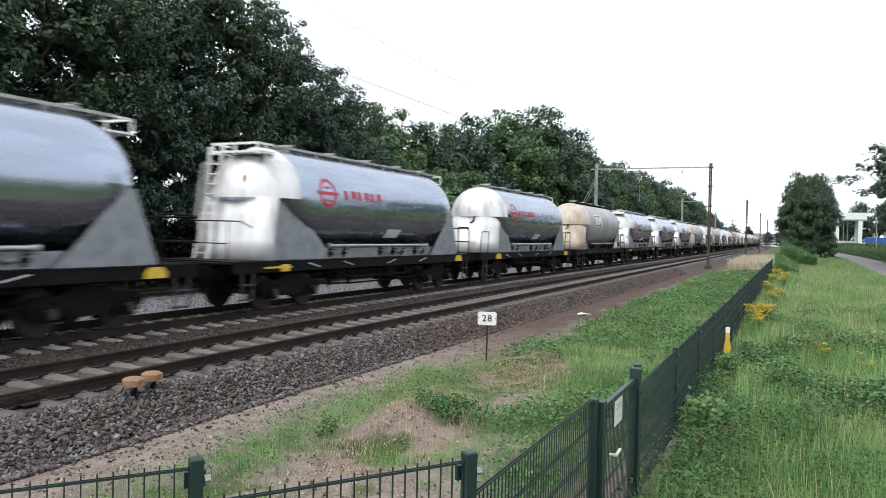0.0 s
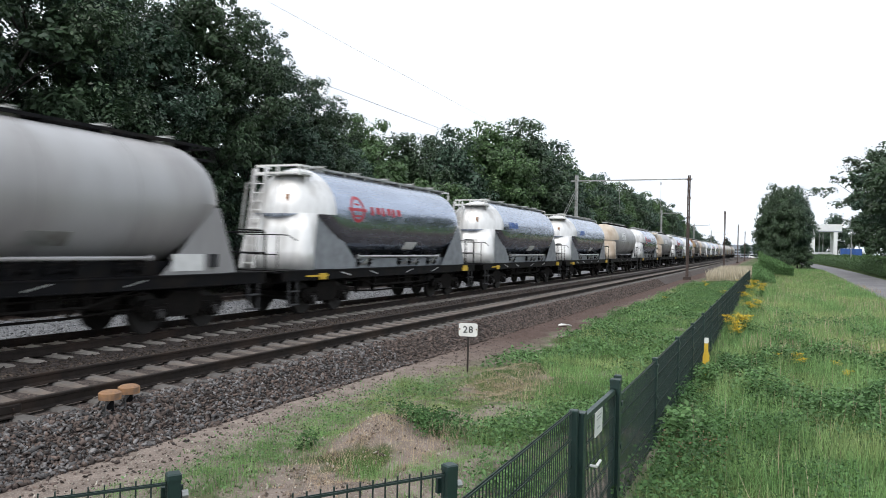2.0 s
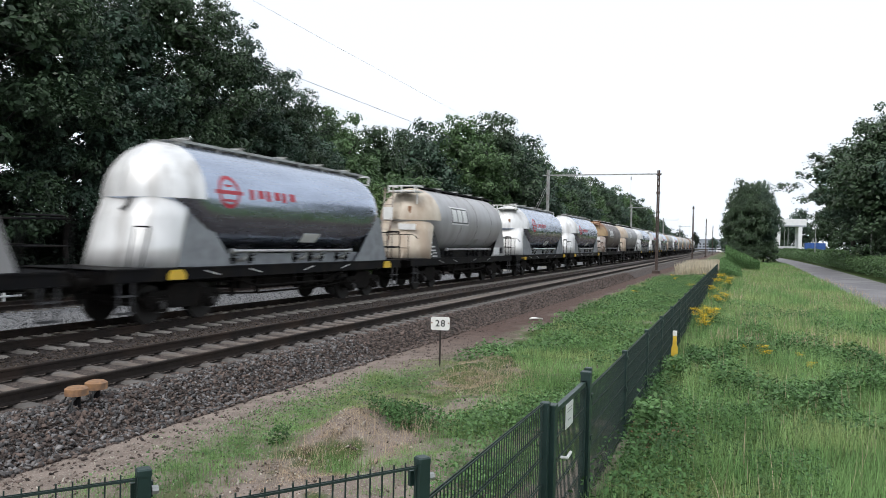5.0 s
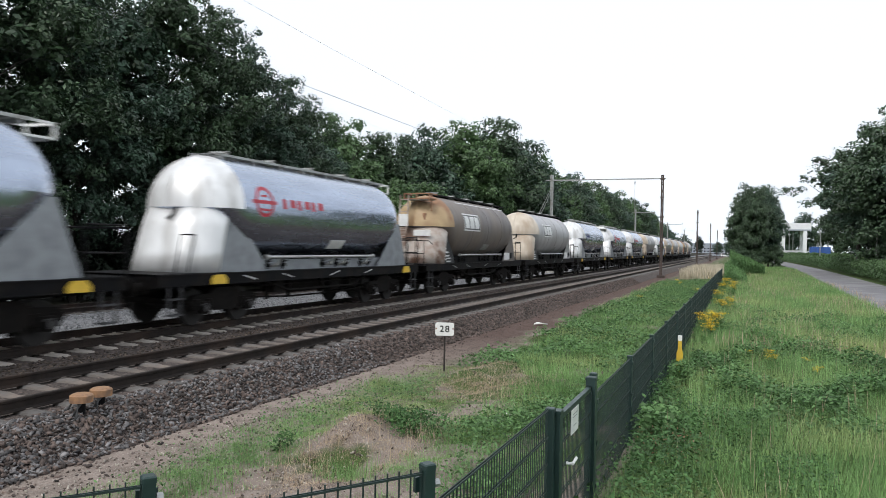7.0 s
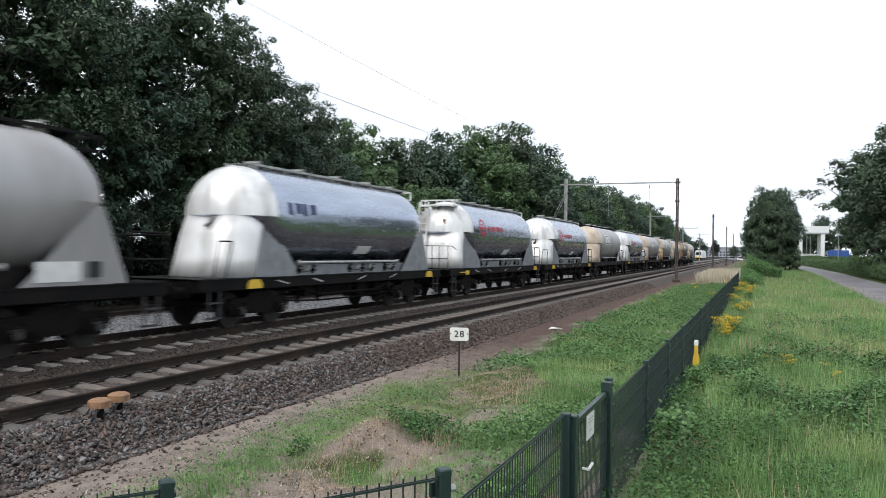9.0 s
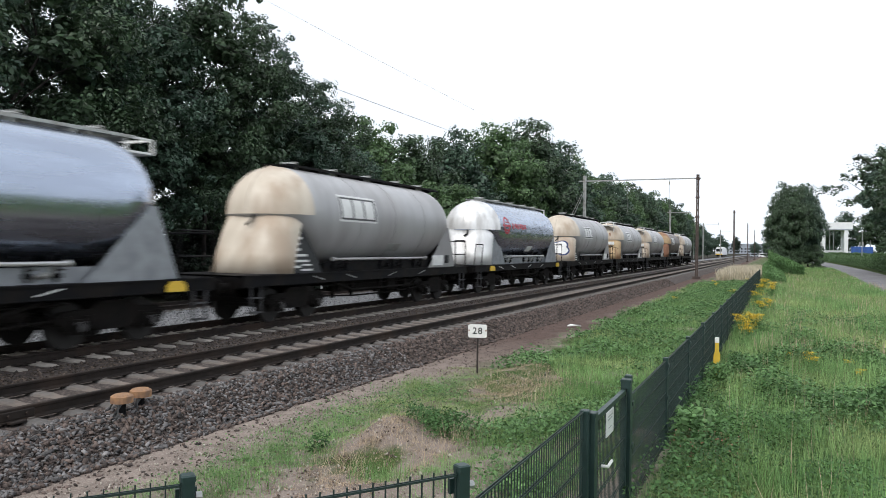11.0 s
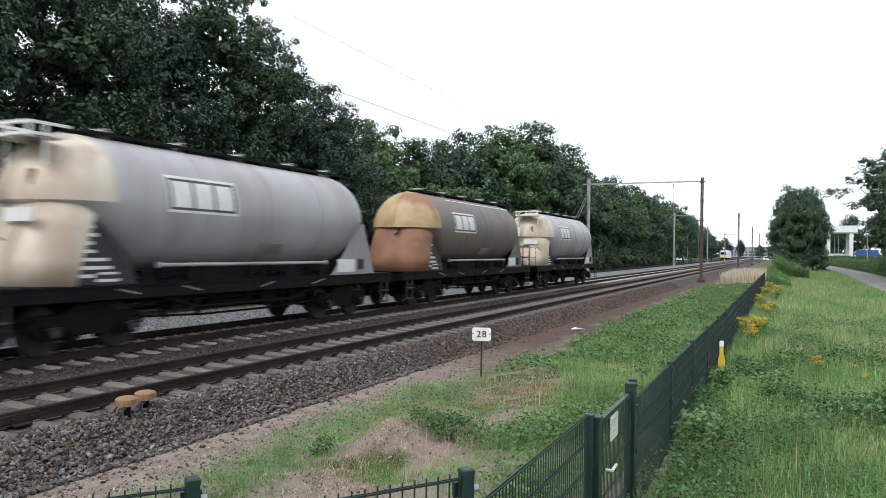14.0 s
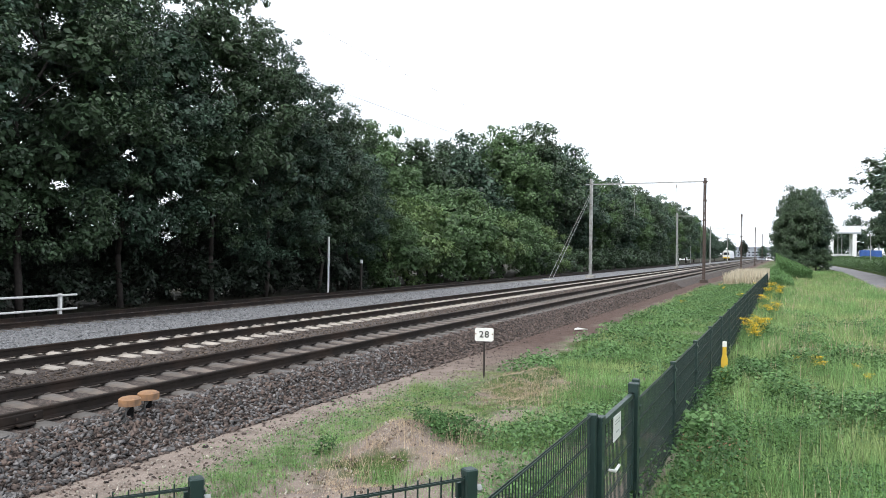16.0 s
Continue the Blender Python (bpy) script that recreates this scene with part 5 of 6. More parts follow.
for i, (x, y, s) in enumerate(((-3.07, 10.41, 1.0), (-6.3, 24.5, 1.6), (-4.4, 3.6, 0.7))):
    pl = ob_of("paper", Build().add([(-0.13, -0.07, 0.02), (0.1, -0.09, 0.05), (0.14, 0.06, 0.02), (-0.1, 0.08, 0.04), (-0.13, -0.07, 0.0), (0.1, -0.09, 0.03), (0.14, 0.06, 0.0), (-0.1, 0.08, 0.02)], [(0, 1, 2, 3), (7, 6, 5, 4), (0, 4, 5, 1), (1, 5, 6, 2), (2, 6, 7, 3), (3, 7, 4, 0)]).mesh("paper"), ENAMEL)
    pl.location = (x, y, float(ground_full(np.array(x), np.array(y))) + 0.02)
    pl.scale = (s, s, s)
    tagged(pl, "crumpled scrap of white paper on the ground", "litter")

# ---- fence ----
FX = -1.25


def mat_panel(length, height, spikes=0.0, step=0.05):
    """Vertical wires between double horizontal rods."""
    b = Build()
    n = int(length / step)
    for i in range(n + 1):
        y = length * i / n
        b.box(-0.003, 0.003, y - 0.003, y + 0.003, 0.0, height + spikes)
    for k in range(int(height / 0.2) + 1):
        z = height - 0.2 * k
        for x in (-0.01, 0.006):
            b.box(x, x + 0.005, 0, length, z - 0.005, z + 0.005)
    return b


def post_build(h, w):
    return Build().box(-w / 2, w / 2, -w / 2, w / 2, 0, h - 0.03).box(-w / 2 - 0.004, w / 2 + 0.004, -w / 2 - 0.004, w / 2 + 0.004, h - 0.03, h, 0.006)


fence = thing("fence", "dark green double-rod mesh fence along the railway", "fence", (FX, 0, 0))
y = 6.96
for i in range(24):
    zt = float(np.interp(y, [7, 9, 30, 70], [0.75, 0.75, 0.74, 0.66]))
    p_ = part("post", ("f", 1.3), lambda: post_build(1.3, 0.06), GREENMETAL, fence)
    p_.location = (0, y, zt + 0.04 - 1.3)
    m_ = part("mesh_panel", 2.5, lambda: mat_panel(2.45, 1.23), GREENWIRE, fence)
    m_.location = (0.0, y + 0.03, zt - 1.23)
    for z in (1.2, 0.8, 0.4):
        c_ = part("clip", "f", lambda: Build().box(-0.045, 0.045, -0.04, 0.04, -0.02, 0.02), GREENMETAL, p_)
        c_.location = (0, 0, z)
    y += 2.5
near_p = part("mesh_panel", 3.0, lambda: mat_panel(3.36, 1.23), GREENWIRE, fence)
near_p.location = (-0.03, 1.9, 0.94 - 1.23)
p_ = part("post", ("f", 1.35), lambda: post_build(1.35, 0.06), GREENMETAL, fence)
p_.location = (-0.02, 5.31, 0.95 - 1.35)
p_ = part("post", ("f", 1.35), lambda: post_build(1.35, 0.06), GREENMETAL, fence)
p_.location = (0.0, 6.93, 0.96 - 1.35)

gate = thing("gate", "closed dark green mesh gate with white handle and notice", "gate", (FX, 5.4, 0))
for k, (yy, z) in enumerate(((0.0, 0.92), (1.43, 0.94))):
    p_ = part("post", "gp", lambda: post_build(1.4, 0.09), GREENMETAL, gate)
    p_.location = (0, yy, z - 1.4)
gf = part("gate_frame", 0, lambda: Build().box(-0.02, 0.02, 0.07, 0.11, -0.22, 0.86).box(-0.02, 0.02, 1.31, 1.35, -0.22, 0.86).box(-0.02, 0.02, 0.07, 1.35, 0.82, 0.86).box(-0.02, 0.02, 0.07, 1.35, -0.26, -0.22), GREENMETAL, gate)
gm = part("mesh_panel", 1.2, lambda: mat_panel(1.2, 1.04), GREENWIRE, gate)
gm.location = (0, 0.11, -0.22)
part("handle", 0, lambda: Build().tube((0.04, 0.22, 0.46), (0.09, 0.22, 0.46), 0.012, 8).tube((0.09, 0.22, 0.46), (0.09, 0.36, 0.47), 0.012, 8), ENAMEL, gate, "white lever handle")
nb = part("notice_plate", 0, lambda: Build().box(0.022, 0.028, 0.44, 0.72, 0.62, 0.82), ENAMEL, gate, "white notice plate")
part("notice_lines", 0, lambda: Build().box(0.028, 0.03, 0.49, 0.67, 0.775, 0.782).box(0.028, 0.03, 0.49, 0.65, 0.75, 0.757).box(0.028, 0.03, 0.52, 0.63, 0.68, 0.687), GALV, nb)


def low_fence(x, y, heading, length, top, extra):
    f = thing("low_fence", "low dark green mesh fence with pointed wires", "fence", (x, y, 0), "low fences", rz=heading)
    p = part("post", "lf", lambda: post_build(1.5, 0.054), GREENMETAL, f)
    p.location = (0, 0, top - 1.5)
    part("bolt", "lf", lambda: Build().tube((0.0, -0.034, 1.4), (0.0, -0.06, 1.4), 0.02, 8).tube((0.034, 0, 1.4), (0.055, 0, 1.4), 0.02, 8), GALV, p)
    part("clip", "lf", lambda: Build().box(0.03, 0.05, -0.045, 0.045, 1.36, 1.43), GREENMETAL, p)
    m = part("mesh_panel", ("lf", length), lambda: mat_panel(length, 1.25, 0.028, 0.06), GREENWIRE, f)
    m.location = (0, 0.03, top - 0.045 - 1.25)
    return f


low_fence(-1.30, 3.07, 145.4, 1.5, 1.14, 0)
low_fence(-2.30, 2.39, 143.0, 1.5, 1.14, 0)

ym = thing("marker_post", "yellow plastic marker post with a white tip beside the fence", "marker post", (-1.03, 15.0, -0.48))
part("post", "y", lambda: Build().prism([(-0.06, 0), (0.06, 0), (0.06, 0.6), (0.035, 0.68), (0.035, 0.92), (-0.035, 0.92), (-0.035, 0.68), (-0.06, 0.6)], 1, -0.035, 0.035), YELLOW, ym)
part("cap", "y", lambda: Build().box(-0.037, 0.037, -0.038, 0.038, 0.84, 0.94), ENAMEL, ym)


# ---- hedge, buildings, far traffic ----
def leafy_strip(name, left, right, y0, y1, z0, h, n, size, leaf, label, kind="stuff", taper=0.0):
    """Leaves through a hedge whose sides are given as functions of y."""
    y = rng.uniform(y0, y1, n)
    u = rng.uniform(0, 1, n)
    x = left(y) + u * (right(y) - left(y))
    top = h * (0.82 + 0.1 * np.sin(y * 0.7) * np.sin(y * 0.23 + x) + 0.08 * np.sin(3.1 * y + x)) * (1 - taper * u)
    z = z0 + top * rng.uniform(0.05, 1, n) ** 0.6
    return tagged(ob_of(name, scatter(name, LEAF_V, LEAF_F, np.stack([x, y, z], 1), rng.uniform(0.6, 1.3, n) * size, rot_mats(n, 1.2)), leaf), label, "hedge", kind=kind)


leafy_strip("hedge", lambda y: path_edge(y) + 0.5, lambda y: path_edge(y) + 2.9, 42, 262, -0.46, 2.2, 120000, 0.1, LEAF_MID, "clipped green hedge along the cycle path")
leafy_strip("hedge", lambda y: 6.4 + 0 * y, lambda y: 34 + 0 * y, 262, 268, -0.46, 2.9, 30000, 0.2, LEAF_MID, "green hedge at the path's far bend")
leafy_strip("verge_scrub", lambda y: -0.9 + 0 * y, lambda y: 2.7 + 0 * y, 86, 100, -0.46, 3.0, 42000, 0.065, WEED, "tall green scrub on the verge", taper=0.6)
leafy_strip("verge_scrub", lambda y: -1.05 + 0 * y, lambda y: 0.7 + 0 * y, 62, 88, -0.46, 1.8, 26000, 0.055, WEED, "green scrub at the end of the fence", taper=0.7)

bld = thing("building", "white flat-roofed hall on slim columns", "building", (17.2, 280, -0.5))
part("roof", "b", lambda: Build().box(-5.7, 6.0, 0, 16, 10.6, 13.0, 0.1), PLASTER, bld)
part("fascia", "b", lambda: Build().box(-5.8, 6.1, -0.12, 0.0, 10.4, 10.8, 0.02), GREYBLUE, bld)
for x, y in ((-2.75, 0.6), (4.1, 0.6), (-2.75, 15), (4.1, 15)):
    c = part("column", "b", lambda: Build().box(-0.6, 0.6, -0.55, 0.55, 0, 10.6, 0.05), PLASTER, bld)
    c.location = (x, y, 0)
for x in (-0.4, 0.8):
    c = part("downpipe", "b", lambda: Build().tube((0, 0, 0), (0, 0, 10.6), 0.16, 8), GALV, bld)
    c.location = (x, 8, 0)
part("parapet", "b", lambda: Build().box(-2.2, 3.5, 6.8, 7.2, 0, 3.5, 0.04), PLASTER, bld)
cont = thing("container", "blue steel container behind the hedge", "container", (25.2, 272, -0.46))
part("body", "c", lambda: Build().box(-3.1, 3.1, -1.2, 1.2, 0.0, 4.7, 0.05), BLUEBOX, cont)
for i in range(8):
    r_ = part("rib", "c", lambda: Build().box(-0.06, 0.06, -1.26, -1.2, 0.2, 4.5), BLUEBOX, cont)
    r_.location = (-2.8 + 0.8 * i, 0, 0)
for x in (-0.6, 0.3, 2.4):
    v_ = part("vent_pipe", "c", lambda: Build().tube((0, 0, 4.7), (0, 0, 6.2), 0.16, 8), GALV, cont)
    v_.location = (x, 0, 0)

for x, y, w, h, m_, lab in ((-34, 930, 52, 10.5, GREYBLUE, "hazy grey commercial building on the horizon"), (2, 950, 30, 8, GREYBLUE, "hazy grey-blue apartment block on the horizon"), (-44, 330, 12, 6, PLASTER, "white shed beside the far yard")):
    h_ = thing("far_building", lab, "building", (x, y, -0.5), "far buildings")
    part("wall", (w, h), lambda: Build().box(-w / 2, w / 2, 0, 10, 0, h), m_, h_)
    part("roof", (w, h), lambda: Build().prism([(-w / 2 - 0.5, h), (w / 2 + 0.5, h), (w / 2 - 2, h + 1.6), (-w / 2 + 2, h + 1.6)], 1, -0.5, 10.5), GREYBLUE, h_)
    for i in range(int(w / 4)):
        for z in ((1.5, 4.8) if h > 6.5 else (1.5,)):
            q_ = part("window", "far", lambda: Build().box(-0.9, 0.9, -0.06, 0.0, 0, 1.8), GLASS, h_)
            q_.location = (-w / 2 + 2 + 4 * i, 0, z)
loco = thing("railcar", "white railcar standing in the far yard", "train", (-22.5, 330, -0.4))
part("body", "r", lambda: Build().prism([(-1.4, 1.0), (1.4, 1.0), (1.45, 2.5), (1.2, 4.0), (0.6, 4.4), (-0.6, 4.4), (-1.2, 4.0), (-1.45, 2.5)], 1, 0, 30), PLASTER, loco)
part("windscreen", "r", lambda: Build().box(-1.1, 1.1, -0.05, 0.0, 2.4, 3.5), GLASS, loco)
part("front_panel", "r", lambda: Build().box(-1.3, 1.3, -0.08, 0.0, 1.0, 1.5), YELLOW, loco)
for k, y in enumerate((4, 26)):
    bg = part("bogie", 0, bogie_build, BOGIE, loco)
    bg.location = (0, y, 0)
for x, y, m_, lab in ((-5.5, 360, PLASTER, "white van waiting at the far crossing"), (-9.5, 372, GREYBLUE, "grey car at the far crossing"), (1.5, 350, PLASTER, "white car at the far crossing")):
    v_ = thing("car", lab, "car", (x, y, -0.45), "far cars")
    part("body", m_.name, lambda: Build().prism([(-2.1, 0.3), (2.1, 0.3), (2.1, 0.9), (1.3, 1.0), (0.8, 1.8), (-1.6, 1.9), (-2.1, 1.1)], 1, -0.85, 0.85), m_, v_)
    part("window_band", "v", lambda: Build().prism([(1.1, 1.05), (0.72, 1.65), (-1.5, 1.72), (-1.8, 1.1)], 1, -0.87, 0.87), GLASS, v_)
    for wx in (-1.3, 1.3):
        wh = part("wheel", "v", lambda: Build().tube((0, -0.88, 0.3), (0, 0.88, 0.3), 0.3, 12), BLACK, v_)
        wh.location = (wx, 0, 0)

# ---- grass and weeds ----
BLADE_V = np.array([(-0.02, 0, 0), (0.02, 0, 0), (0.012, 0.05, 0.55), (-0.012, 0.05, 0.55), (0.0, 0.2, 1.0)])
BLADE_Q = np.array([(0, 1, 2), (0, 2, 3), (3, 2, 4)])


def blades(name, x, y, h, material, label, wide=1.0, category="grass", tilt=0.5):
    n = len(x)
    a = rng.uniform(0, 6.28, n)
    lean = rng.uniform(-tilt, tilt, n)
    ca, sa, cl, sl = np.cos(a), np.sin(a), np.cos(lean), np.sin(lean)
    o = np.zeros(n)
    R = np.stack([ca, -sa * cl, sa * sl, sa, ca * cl, -ca * sl, o, sl, cl], 1).reshape(n, 3, 3)
    p = np.stack([x, y, ground_full(x, y) - 0.02], 1)
    tv = BLADE_V * np.array([wide, 1, 1])
    return tagged(ob_of(name, scatter(name, tv, BLADE_Q, p, h, R), material), label, category, kind="stuff")


def patchy(x, y, f=1.0):
    return 0.5 + 0.25 * np.sin(1.3 * f * x + 0.7 * f * y) + 0.25 * np.sin(0.9 * f * y - 1.7 * f * x + 1.3)


def clear_post(x, y):
    """Keeps the strip before the marker post low."""
    return ~((x < -0.72) & (y > 9.5) & (y < 15.2))


n = 135000
gy_ = 1.2 + 27 * rng.uniform(0, 1, n) ** 1.6
gx_ = -1.15 + rng.uniform(0, 1, n) * (2.5 + gy_ * 0.42)
hh_ = rng.uniform(0.14, 0.42, n) * (0.65 + 0.6 * patchy(gx_, gy_)) * np.where(clear_post(gx_, gy_), 1, 0.5)
blades("meadow_grass", gx_, gy_, hh_, BLADE, "tall unmown green meadow grass", 0.5, tilt=0.95)
n = 90000
gy_ = 22 + 110 * rng.uniform(0, 1, n) ** 1.5
gx_ = -1.1 + rng.uniform(0, 1, n) * (path_edge(gy_, False) + 1.1)
blades("meadow_grass", gx_, gy_, rng.uniform(0.2, 0.45, n), BLADE, "unmown green meadow grass along the verge", 1.1, tilt=0.9)
n = 1600
gy_ = 3 + 40 * rng.uniform(0, 1, n)
gx_ = -1.0 + rng.uniform(0, 1, n) * (2.5 + gy_ * 0.3)
blades("dry_grass", gx_, gy_, rng.uniform(0.3, 0.7, n) * np.where(clear_post(gx_, gy_), 1, 0.4), DRYBLADE, "scattered dry seed stalks in the meadow", 0.3)

n = 9000
gy_ = 20 + 90 * rng.uniform(0, 1, n) ** 1.4
gx_ = -0.6 + rng.uniform(0, 1, n) * 7.8
ok_ = patchy(gx_, gy_ * 0.5, 0.7) > 0.45
gx_, gy_ = gx_[ok_], gy_[ok_]
blades("dry_grass", gx_, gy_, rng.uniform(0.25, 0.5, len(gx_)), DRYBLADE, "pale dry grass heads over the verge", 1.1, tilt=0.8)


def spots(n, *centres):
    """Points thrown round the given centres (x, y, spread across, spread along)."""
    w = np.array([c[2] * c[3] for c in centres])
    k = rng.choice(len(centres), n, p=w / w.sum())
    c = np.array(centres)[k]
    g = np.clip(rng.normal(size=(n, 2)), -1.9, 1.9) * 0.62
    return c[:, 0] + g[:, 0] * c[:, 2], c[:, 1] + g[:, 1] * c[:, 3]


# railway side of the fence
gx_, gy_ = spots(80000, (-5.85, 11.6, 0.6, 2.6), (-5.25, 7.5, 0.35, 0.9), (-3.2, 7.4, 0.35, 1.0), (-3.5, 9.8, 0.5, 0.8), (-5.8, 8.6, 0.75, 1.3), (-5.8, 7.0, 0.4, 0.9), (-5.0, 10.6, 0.8, 1.1), (-5.6, 5.6, 0.7, 0.9), (-4.4, 5.2, 0.5, 0.5))
blades("short_grass", gx_, gy_, rng.uniform(0.03, 0.11, len(gx_)), BLADE, "short green grass patches on the bank", 1.3, tilt=1.15)
gx_, gy_ = spots(10000, (-5.3, 6.3, 0.28, 0.3), (-3.9, 7.0, 0.35, 0.3), (-3.1, 9.1, 0.5, 0.7), (-2.8, 10.4, 0.6, 0.9), (-2.2, 8.0, 0.5, 1.2), (-6.3, 12.4, 0.3, 0.5), (-3.0, 12.4, 0.6, 1.2))
blades("grass_tuft", gx_, gy_, rng.uniform(0.08, 0.3, len(gx_)), BLADE, "taller green grass tufts on the bank", 0.6, tilt=0.8)
n = 44000
gy_ = 13.5 + 50 * rng.uniform(0, 1, n) ** 1.5
gx_ = -1.3 - rng.uniform(0, 1, n) * np.interp(gy_, [13, 16, 30, 63], [2.2, 3.6, 4.4, 4.8])
blades("rough_grass", gx_, gy_, rng.uniform(0.08, 0.3, n), BLADE, "rough green grass on the bank", 1.0, tilt=0.9)
gx_, gy_ = spots(1500, (-4.2, 8.3, 0.35, 0.6), (-4.0, 12.6, 0.9, 1.2), (-3.6, 8.4, 0.3, 0.8), (-4.6, 7.2, 0.4, 0.8))
blades("straw", gx_, gy_, rng.uniform(0.12, 0.4, len(gx_)), DRYBLADE, "long dry straw stalks leaning over the bank", 0.35, tilt=1.2)
gx_, gy_ = spots(50000, (-4.4, 12.6, 1.0, 1.2), (-4.5, 7.9, 0.4, 1.0), (-4.1, 6.8, 0.35, 0.5), (-3.7, 7.6, 0.3, 0.6), (-4.9, 15.0, 0.5, 0.9))
blades("straw", gx_, gy_, rng.uniform(0.02, 0.085, len(gx_)), DRYBLADE, "flattened dry straw-coloured grass on the bank", 1.0, tilt=1.45)
n = 8000
gy_ = rng.uniform(70, 95, n)
gx_ = rng.uniform(-5.0, -1.5, n)
blades("reed_grass", gx_, gy_, rng.uniform(0.6, 1.2, n), REED, "pale tall dry reed grass beside the fence", 1.6)


def weeds(name, n, x0, x1, y0, y1, h, size, material, label, gate_=0.5, f=1.0):
    x, y = rng.uniform(x0, x1, n), rng.uniform(y0, y1, n)
    k = patchy(x + 7, y + 2, f) > gate_
    x, y = x[k], y[k]
    z = ground_full(x, y) + rng.uniform(0.02, 1, len(x)) * h * patchy(x, y, 2.0)
    return tagged(ob_of(name, scatter(name, LEAF_V, LEAF_F, np.stack([x, y, z], 1), rng.uniform(0.6, 1.3, len(x)) * size, rot_mats(len(x), 0.8)), material), label, "weeds", kind="stuff")


weeds("nettles", 60000, -5.6, -1.4, 14.5, 62, 0.42, 0.045, WEED, "leafy green nettles and brambles on the railway side", 0.25)
weeds("nettles", 70000, -0.7, 6.5, 11, 32, 0.52, 0.036, WEED, "leafy green nettles among the meadow grass", 0.4)
weeds("nettles", 22000, -0.9, 3.2, 13, 20, 0.45, 0.04, WEED_DARK, "darker leafy nettles between the marker post and the meadow", 0.5)
weeds("nettles", 17000, -1.1, 1.0, 5, 13, 0.38, 0.023, WEED_DARK, "low broad-leaved weeds beside the fence", 0.3, 1.5)


def leaf_spots(name, n, h, size, material, label, *centres):
    x, y = spots(n, *centres)
    z = ground_full(x, y) + rng.uniform(0.02, 1, n) * h
    return tagged(ob_of(name, scatter(name, LEAF_V, LEAF_F, np.stack([x, y, z], 1), rng.uniform(0.6, 1.3, n) * size, rot_mats(n, 0.9)), material), label, "weeds", kind="stuff")


leaf_spots("weed_clump", 3000, 0.24, 0.025, WEED_DARK, "dark leafy weed clumps on the bank", (-4.1, 9.0, 0.42, 0.5), (-5.33, 7.8, 0.12, 0.14))
leaf_spots("weed_clump", 9000, 0.3, 0.028, WEED, "green leafy weed clumps on the bank", (-3.1, 9.2, 0.5, 0.7), (-2.5, 9.8, 0.5, 0.9), (-2.0, 11.5, 0.4, 1.4), (-2.3, 7.0, 0.4, 0.8))
leaf_spots("broadleaf_weed", 700, 0.5, 0.05, WEED, "broad-leaved bramble against the fence", (-0.95, 9.9, 0.2, 0.5))
leaf_spots("dead_weed", 200, 0.4, 0.014, RUSTY, "reddish-brown dead dock stalks beside the fence", (-0.7, 8.8, 0.3, 0.4))
leaf_spots("weed_clump", 900, 0.42, 0.035, WEED, "green weeds at the foot of the marker post", (-0.95, 14.4, 0.18, 0.35))
PEBBLE = mat("pale_pebbles", (0.42, 0.38, 0.33), (0.3, 0.27, 0.23), 9.0, 0.9, island=0.4)
px_, py_ = spots(800, (-4.6, 7.2, 1.2, 1.8), (-6.6, 8.0, 0.5, 4.0), (-4.4, 12.5, 0.9, 1.6))
tagged(ob_of("pebbles", scatter("pebbles", STONE_V, STONE_F, np.stack([px_, py_, ground_full(px_, py_) + 0.008], 1), rng.uniform(0.006, 0.024, 800), rot_mats(800)), PEBBLE), "pale pebbles scattered on the bare bank", "stones", kind="stuff")

LITTER = mat("dry_leaf_litter", (0.33, 0.25, 0.18), (0.2, 0.14, 0.1), 5.0, 0.85, island=0.5)
leaf_spots("leaf_litter", 5500, 0.02, 0.013, LITTER, "dry brown leaf litter over the bare bank", (-4.6, 7.2, 0.9, 1.4), (-4.4, 12.6, 1.0, 1.5), (-3.8, 5.6, 0.8, 1.0), (-5.2, 5.2, 0.8, 0.8))

CLOD = mat("dark_soil_clods", (0.13, 0.1, 0.082), (0.08, 0.062, 0.052), 9.0, 0.95, island=0.5)
px_, py_ = spots(2600, (-4.6, 7.2, 1.3, 2.0), (-6.6, 8.0, 0.6, 4.0), (-4.4, 12.5, 1.0, 1.6), (-6.2, 16.0, 0.8, 4.0))
tagged(ob_of("soil_clods", scatter("soil_clods", STONE_V, STONE_F, np.stack([px_, py_, ground_full(px_, py_)], 1), rng.uniform(0.007, 0.024, len(px_)), rot_mats(len(px_))), CLOD), "dark crumbs of earth on the bare bank", "soil", kind="stuff")
leaf_spots("weed_clump", 5200, 0.4, 0.026, WEED_DARK, "dark green weeds thick against the fence", (-0.7, 7.4, 0.45, 1.3), (-0.75, 9.8, 0.3, 1.2), (-1.1, 11.5, 0.12, 2.5))
leaf_spots("weed_clump", 2600, 0.22, 0.022, WEED, "low green weeds in the grass of the bank", (-5.9, 10.0, 0.7, 2.6), (-5.6, 6.2, 0.5, 0.8), (-5.2, 11.4, 0.5, 0.8))


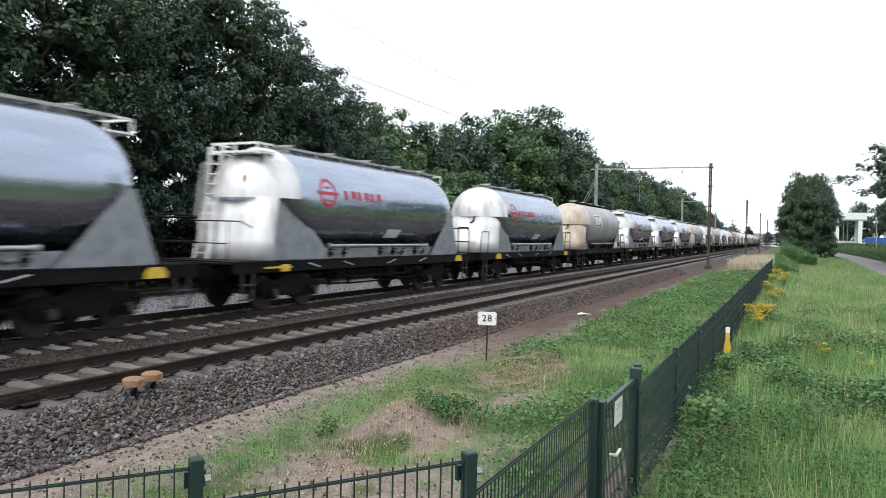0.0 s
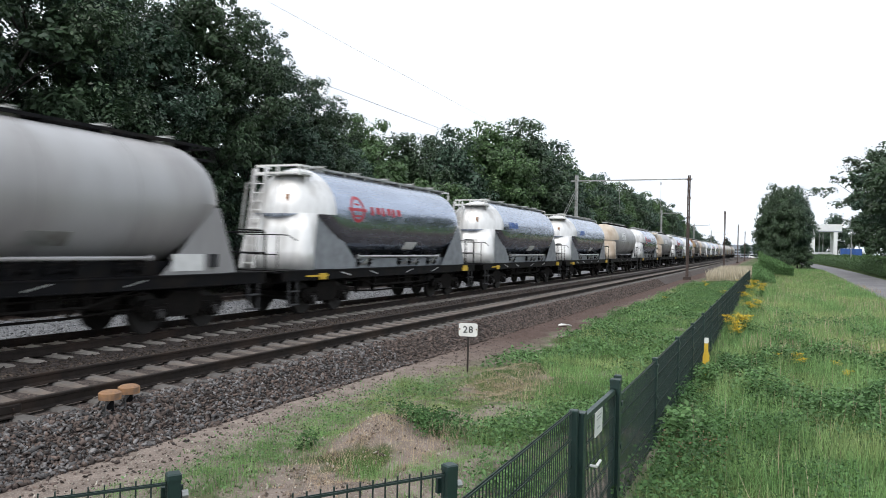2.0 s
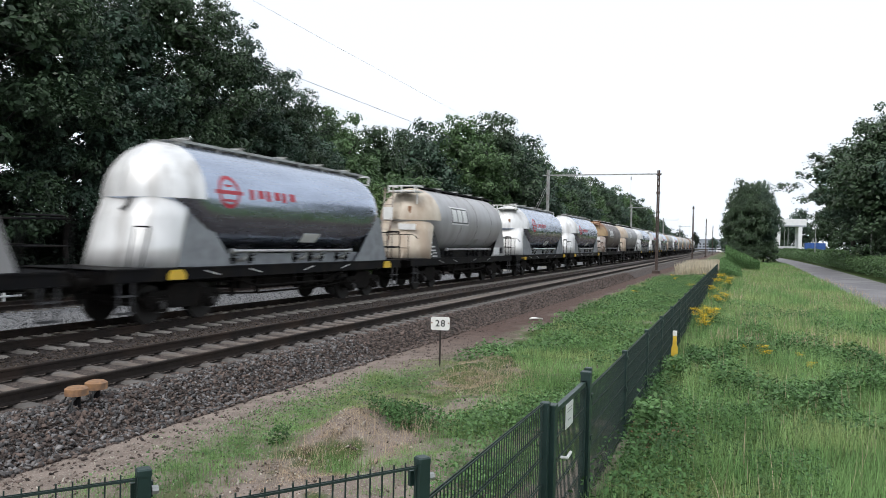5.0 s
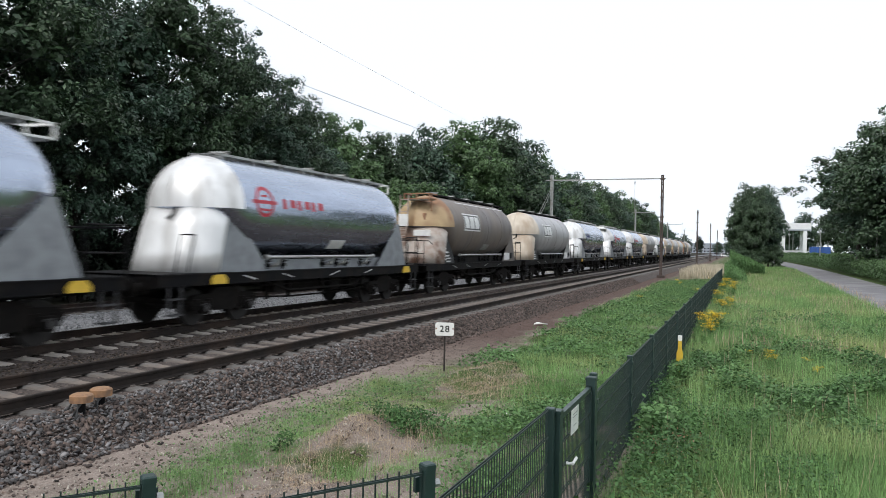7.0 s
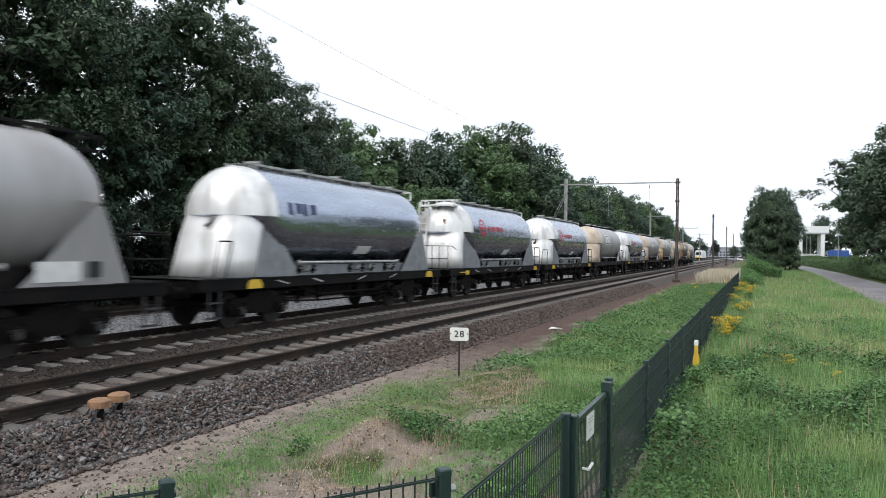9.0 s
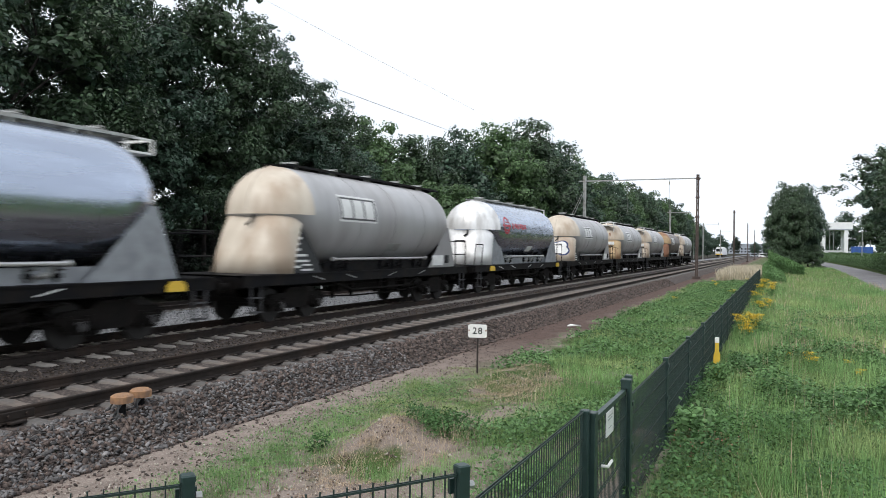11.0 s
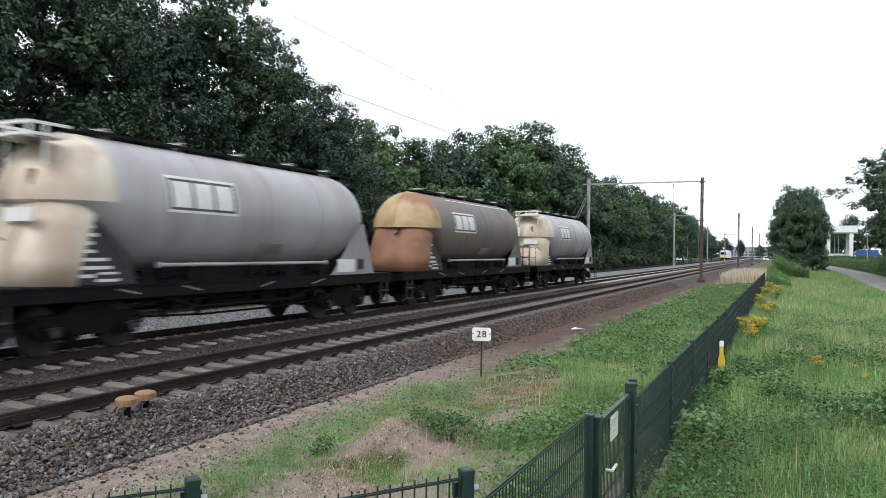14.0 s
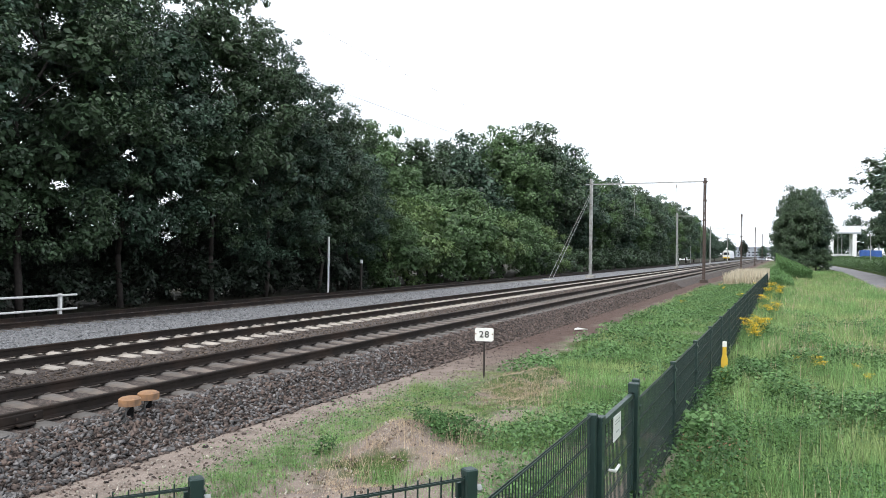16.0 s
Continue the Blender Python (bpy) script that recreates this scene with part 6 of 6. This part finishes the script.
def ragwort(x, y, s):
    t = thing("ragwort", "clump of yellow-flowered ragwort", "wild flower", (x, y, float(ground_full(np.array(x), np.array(y)))), "ragwort clumps", rz=(x * 700 + y * 300) % 360)
    t.scale = (s, s, s)
    if "rw" not in CACHE:
        r = np.random.default_rng(3)
        b = Build()
        heads = []
        for i in range(16):
            q, d = r.uniform(0, 6.28), r.uniform(0, 0.45)
            e = Vector((math.cos(q) * d, math.sin(q) * d, r.uniform(0.65, 1.0)))
            b.tube((e.x * 0.3, e.y * 0.3, 0), e, 0.008, 4)
            heads += [(e.x + u, e.y + v, e.z + w_) for u, v, w_ in r.normal(size=(22, 3)) * np.array([0.08, 0.08, 0.035])]
        hp = np.array(heads)
        CACHE["rw"] = (b.mesh("stems"), scatter("blossom", LEAF_V, LEAF_F, hp, r.uniform(0.024, 0.04, len(hp)), rot_mats(len(hp), 0.6)), scatter("leaves", LEAF_V, LEAF_F, np.stack([r.normal(size=260) * 0.2, r.normal(size=260) * 0.2, r.uniform(0.05, 0.7, 260)], 1), r.uniform(0.03, 0.07, 260), rot_mats(260, 1)))
    st, fh, lv = CACHE["rw"]
    ob_of("stems", st, WEED, t)["kind"] = "stuff"
    ob_of("blossom", fh, FLOWER, t, "yellow flower heads")["kind"] = "stuff"
    ob_of("leaves", lv, WEED, t)["kind"] = "stuff"


rr_ = random.Random(5)
for x, y, s in [(-0.75 + rr_.uniform(-0.2, 0.25), 21.5 + rr_.uniform(0, 3.0), rr_.uniform(0.5, 0.7)) for _ in range(6)] + [(-0.7 + rr_.uniform(-0.2, 0.5), 28 + rr_.uniform(0, 26), rr_.uniform(0.55, 0.8)) for _ in range(11)] + [(1.0 + rr_.uniform(-0.8, 0.9), 17.0 + rr_.uniform(-1.5, 2), rr_.uniform(0.25, 0.36)) for _ in range(5)] + [(-3.6 + rr_.uniform(-1, 1.6), 36 + rr_.uniform(0, 30), rr_.uniform(0.35, 0.5)) for _ in range(5)]:
    ragwort(x, y, s)

motions()
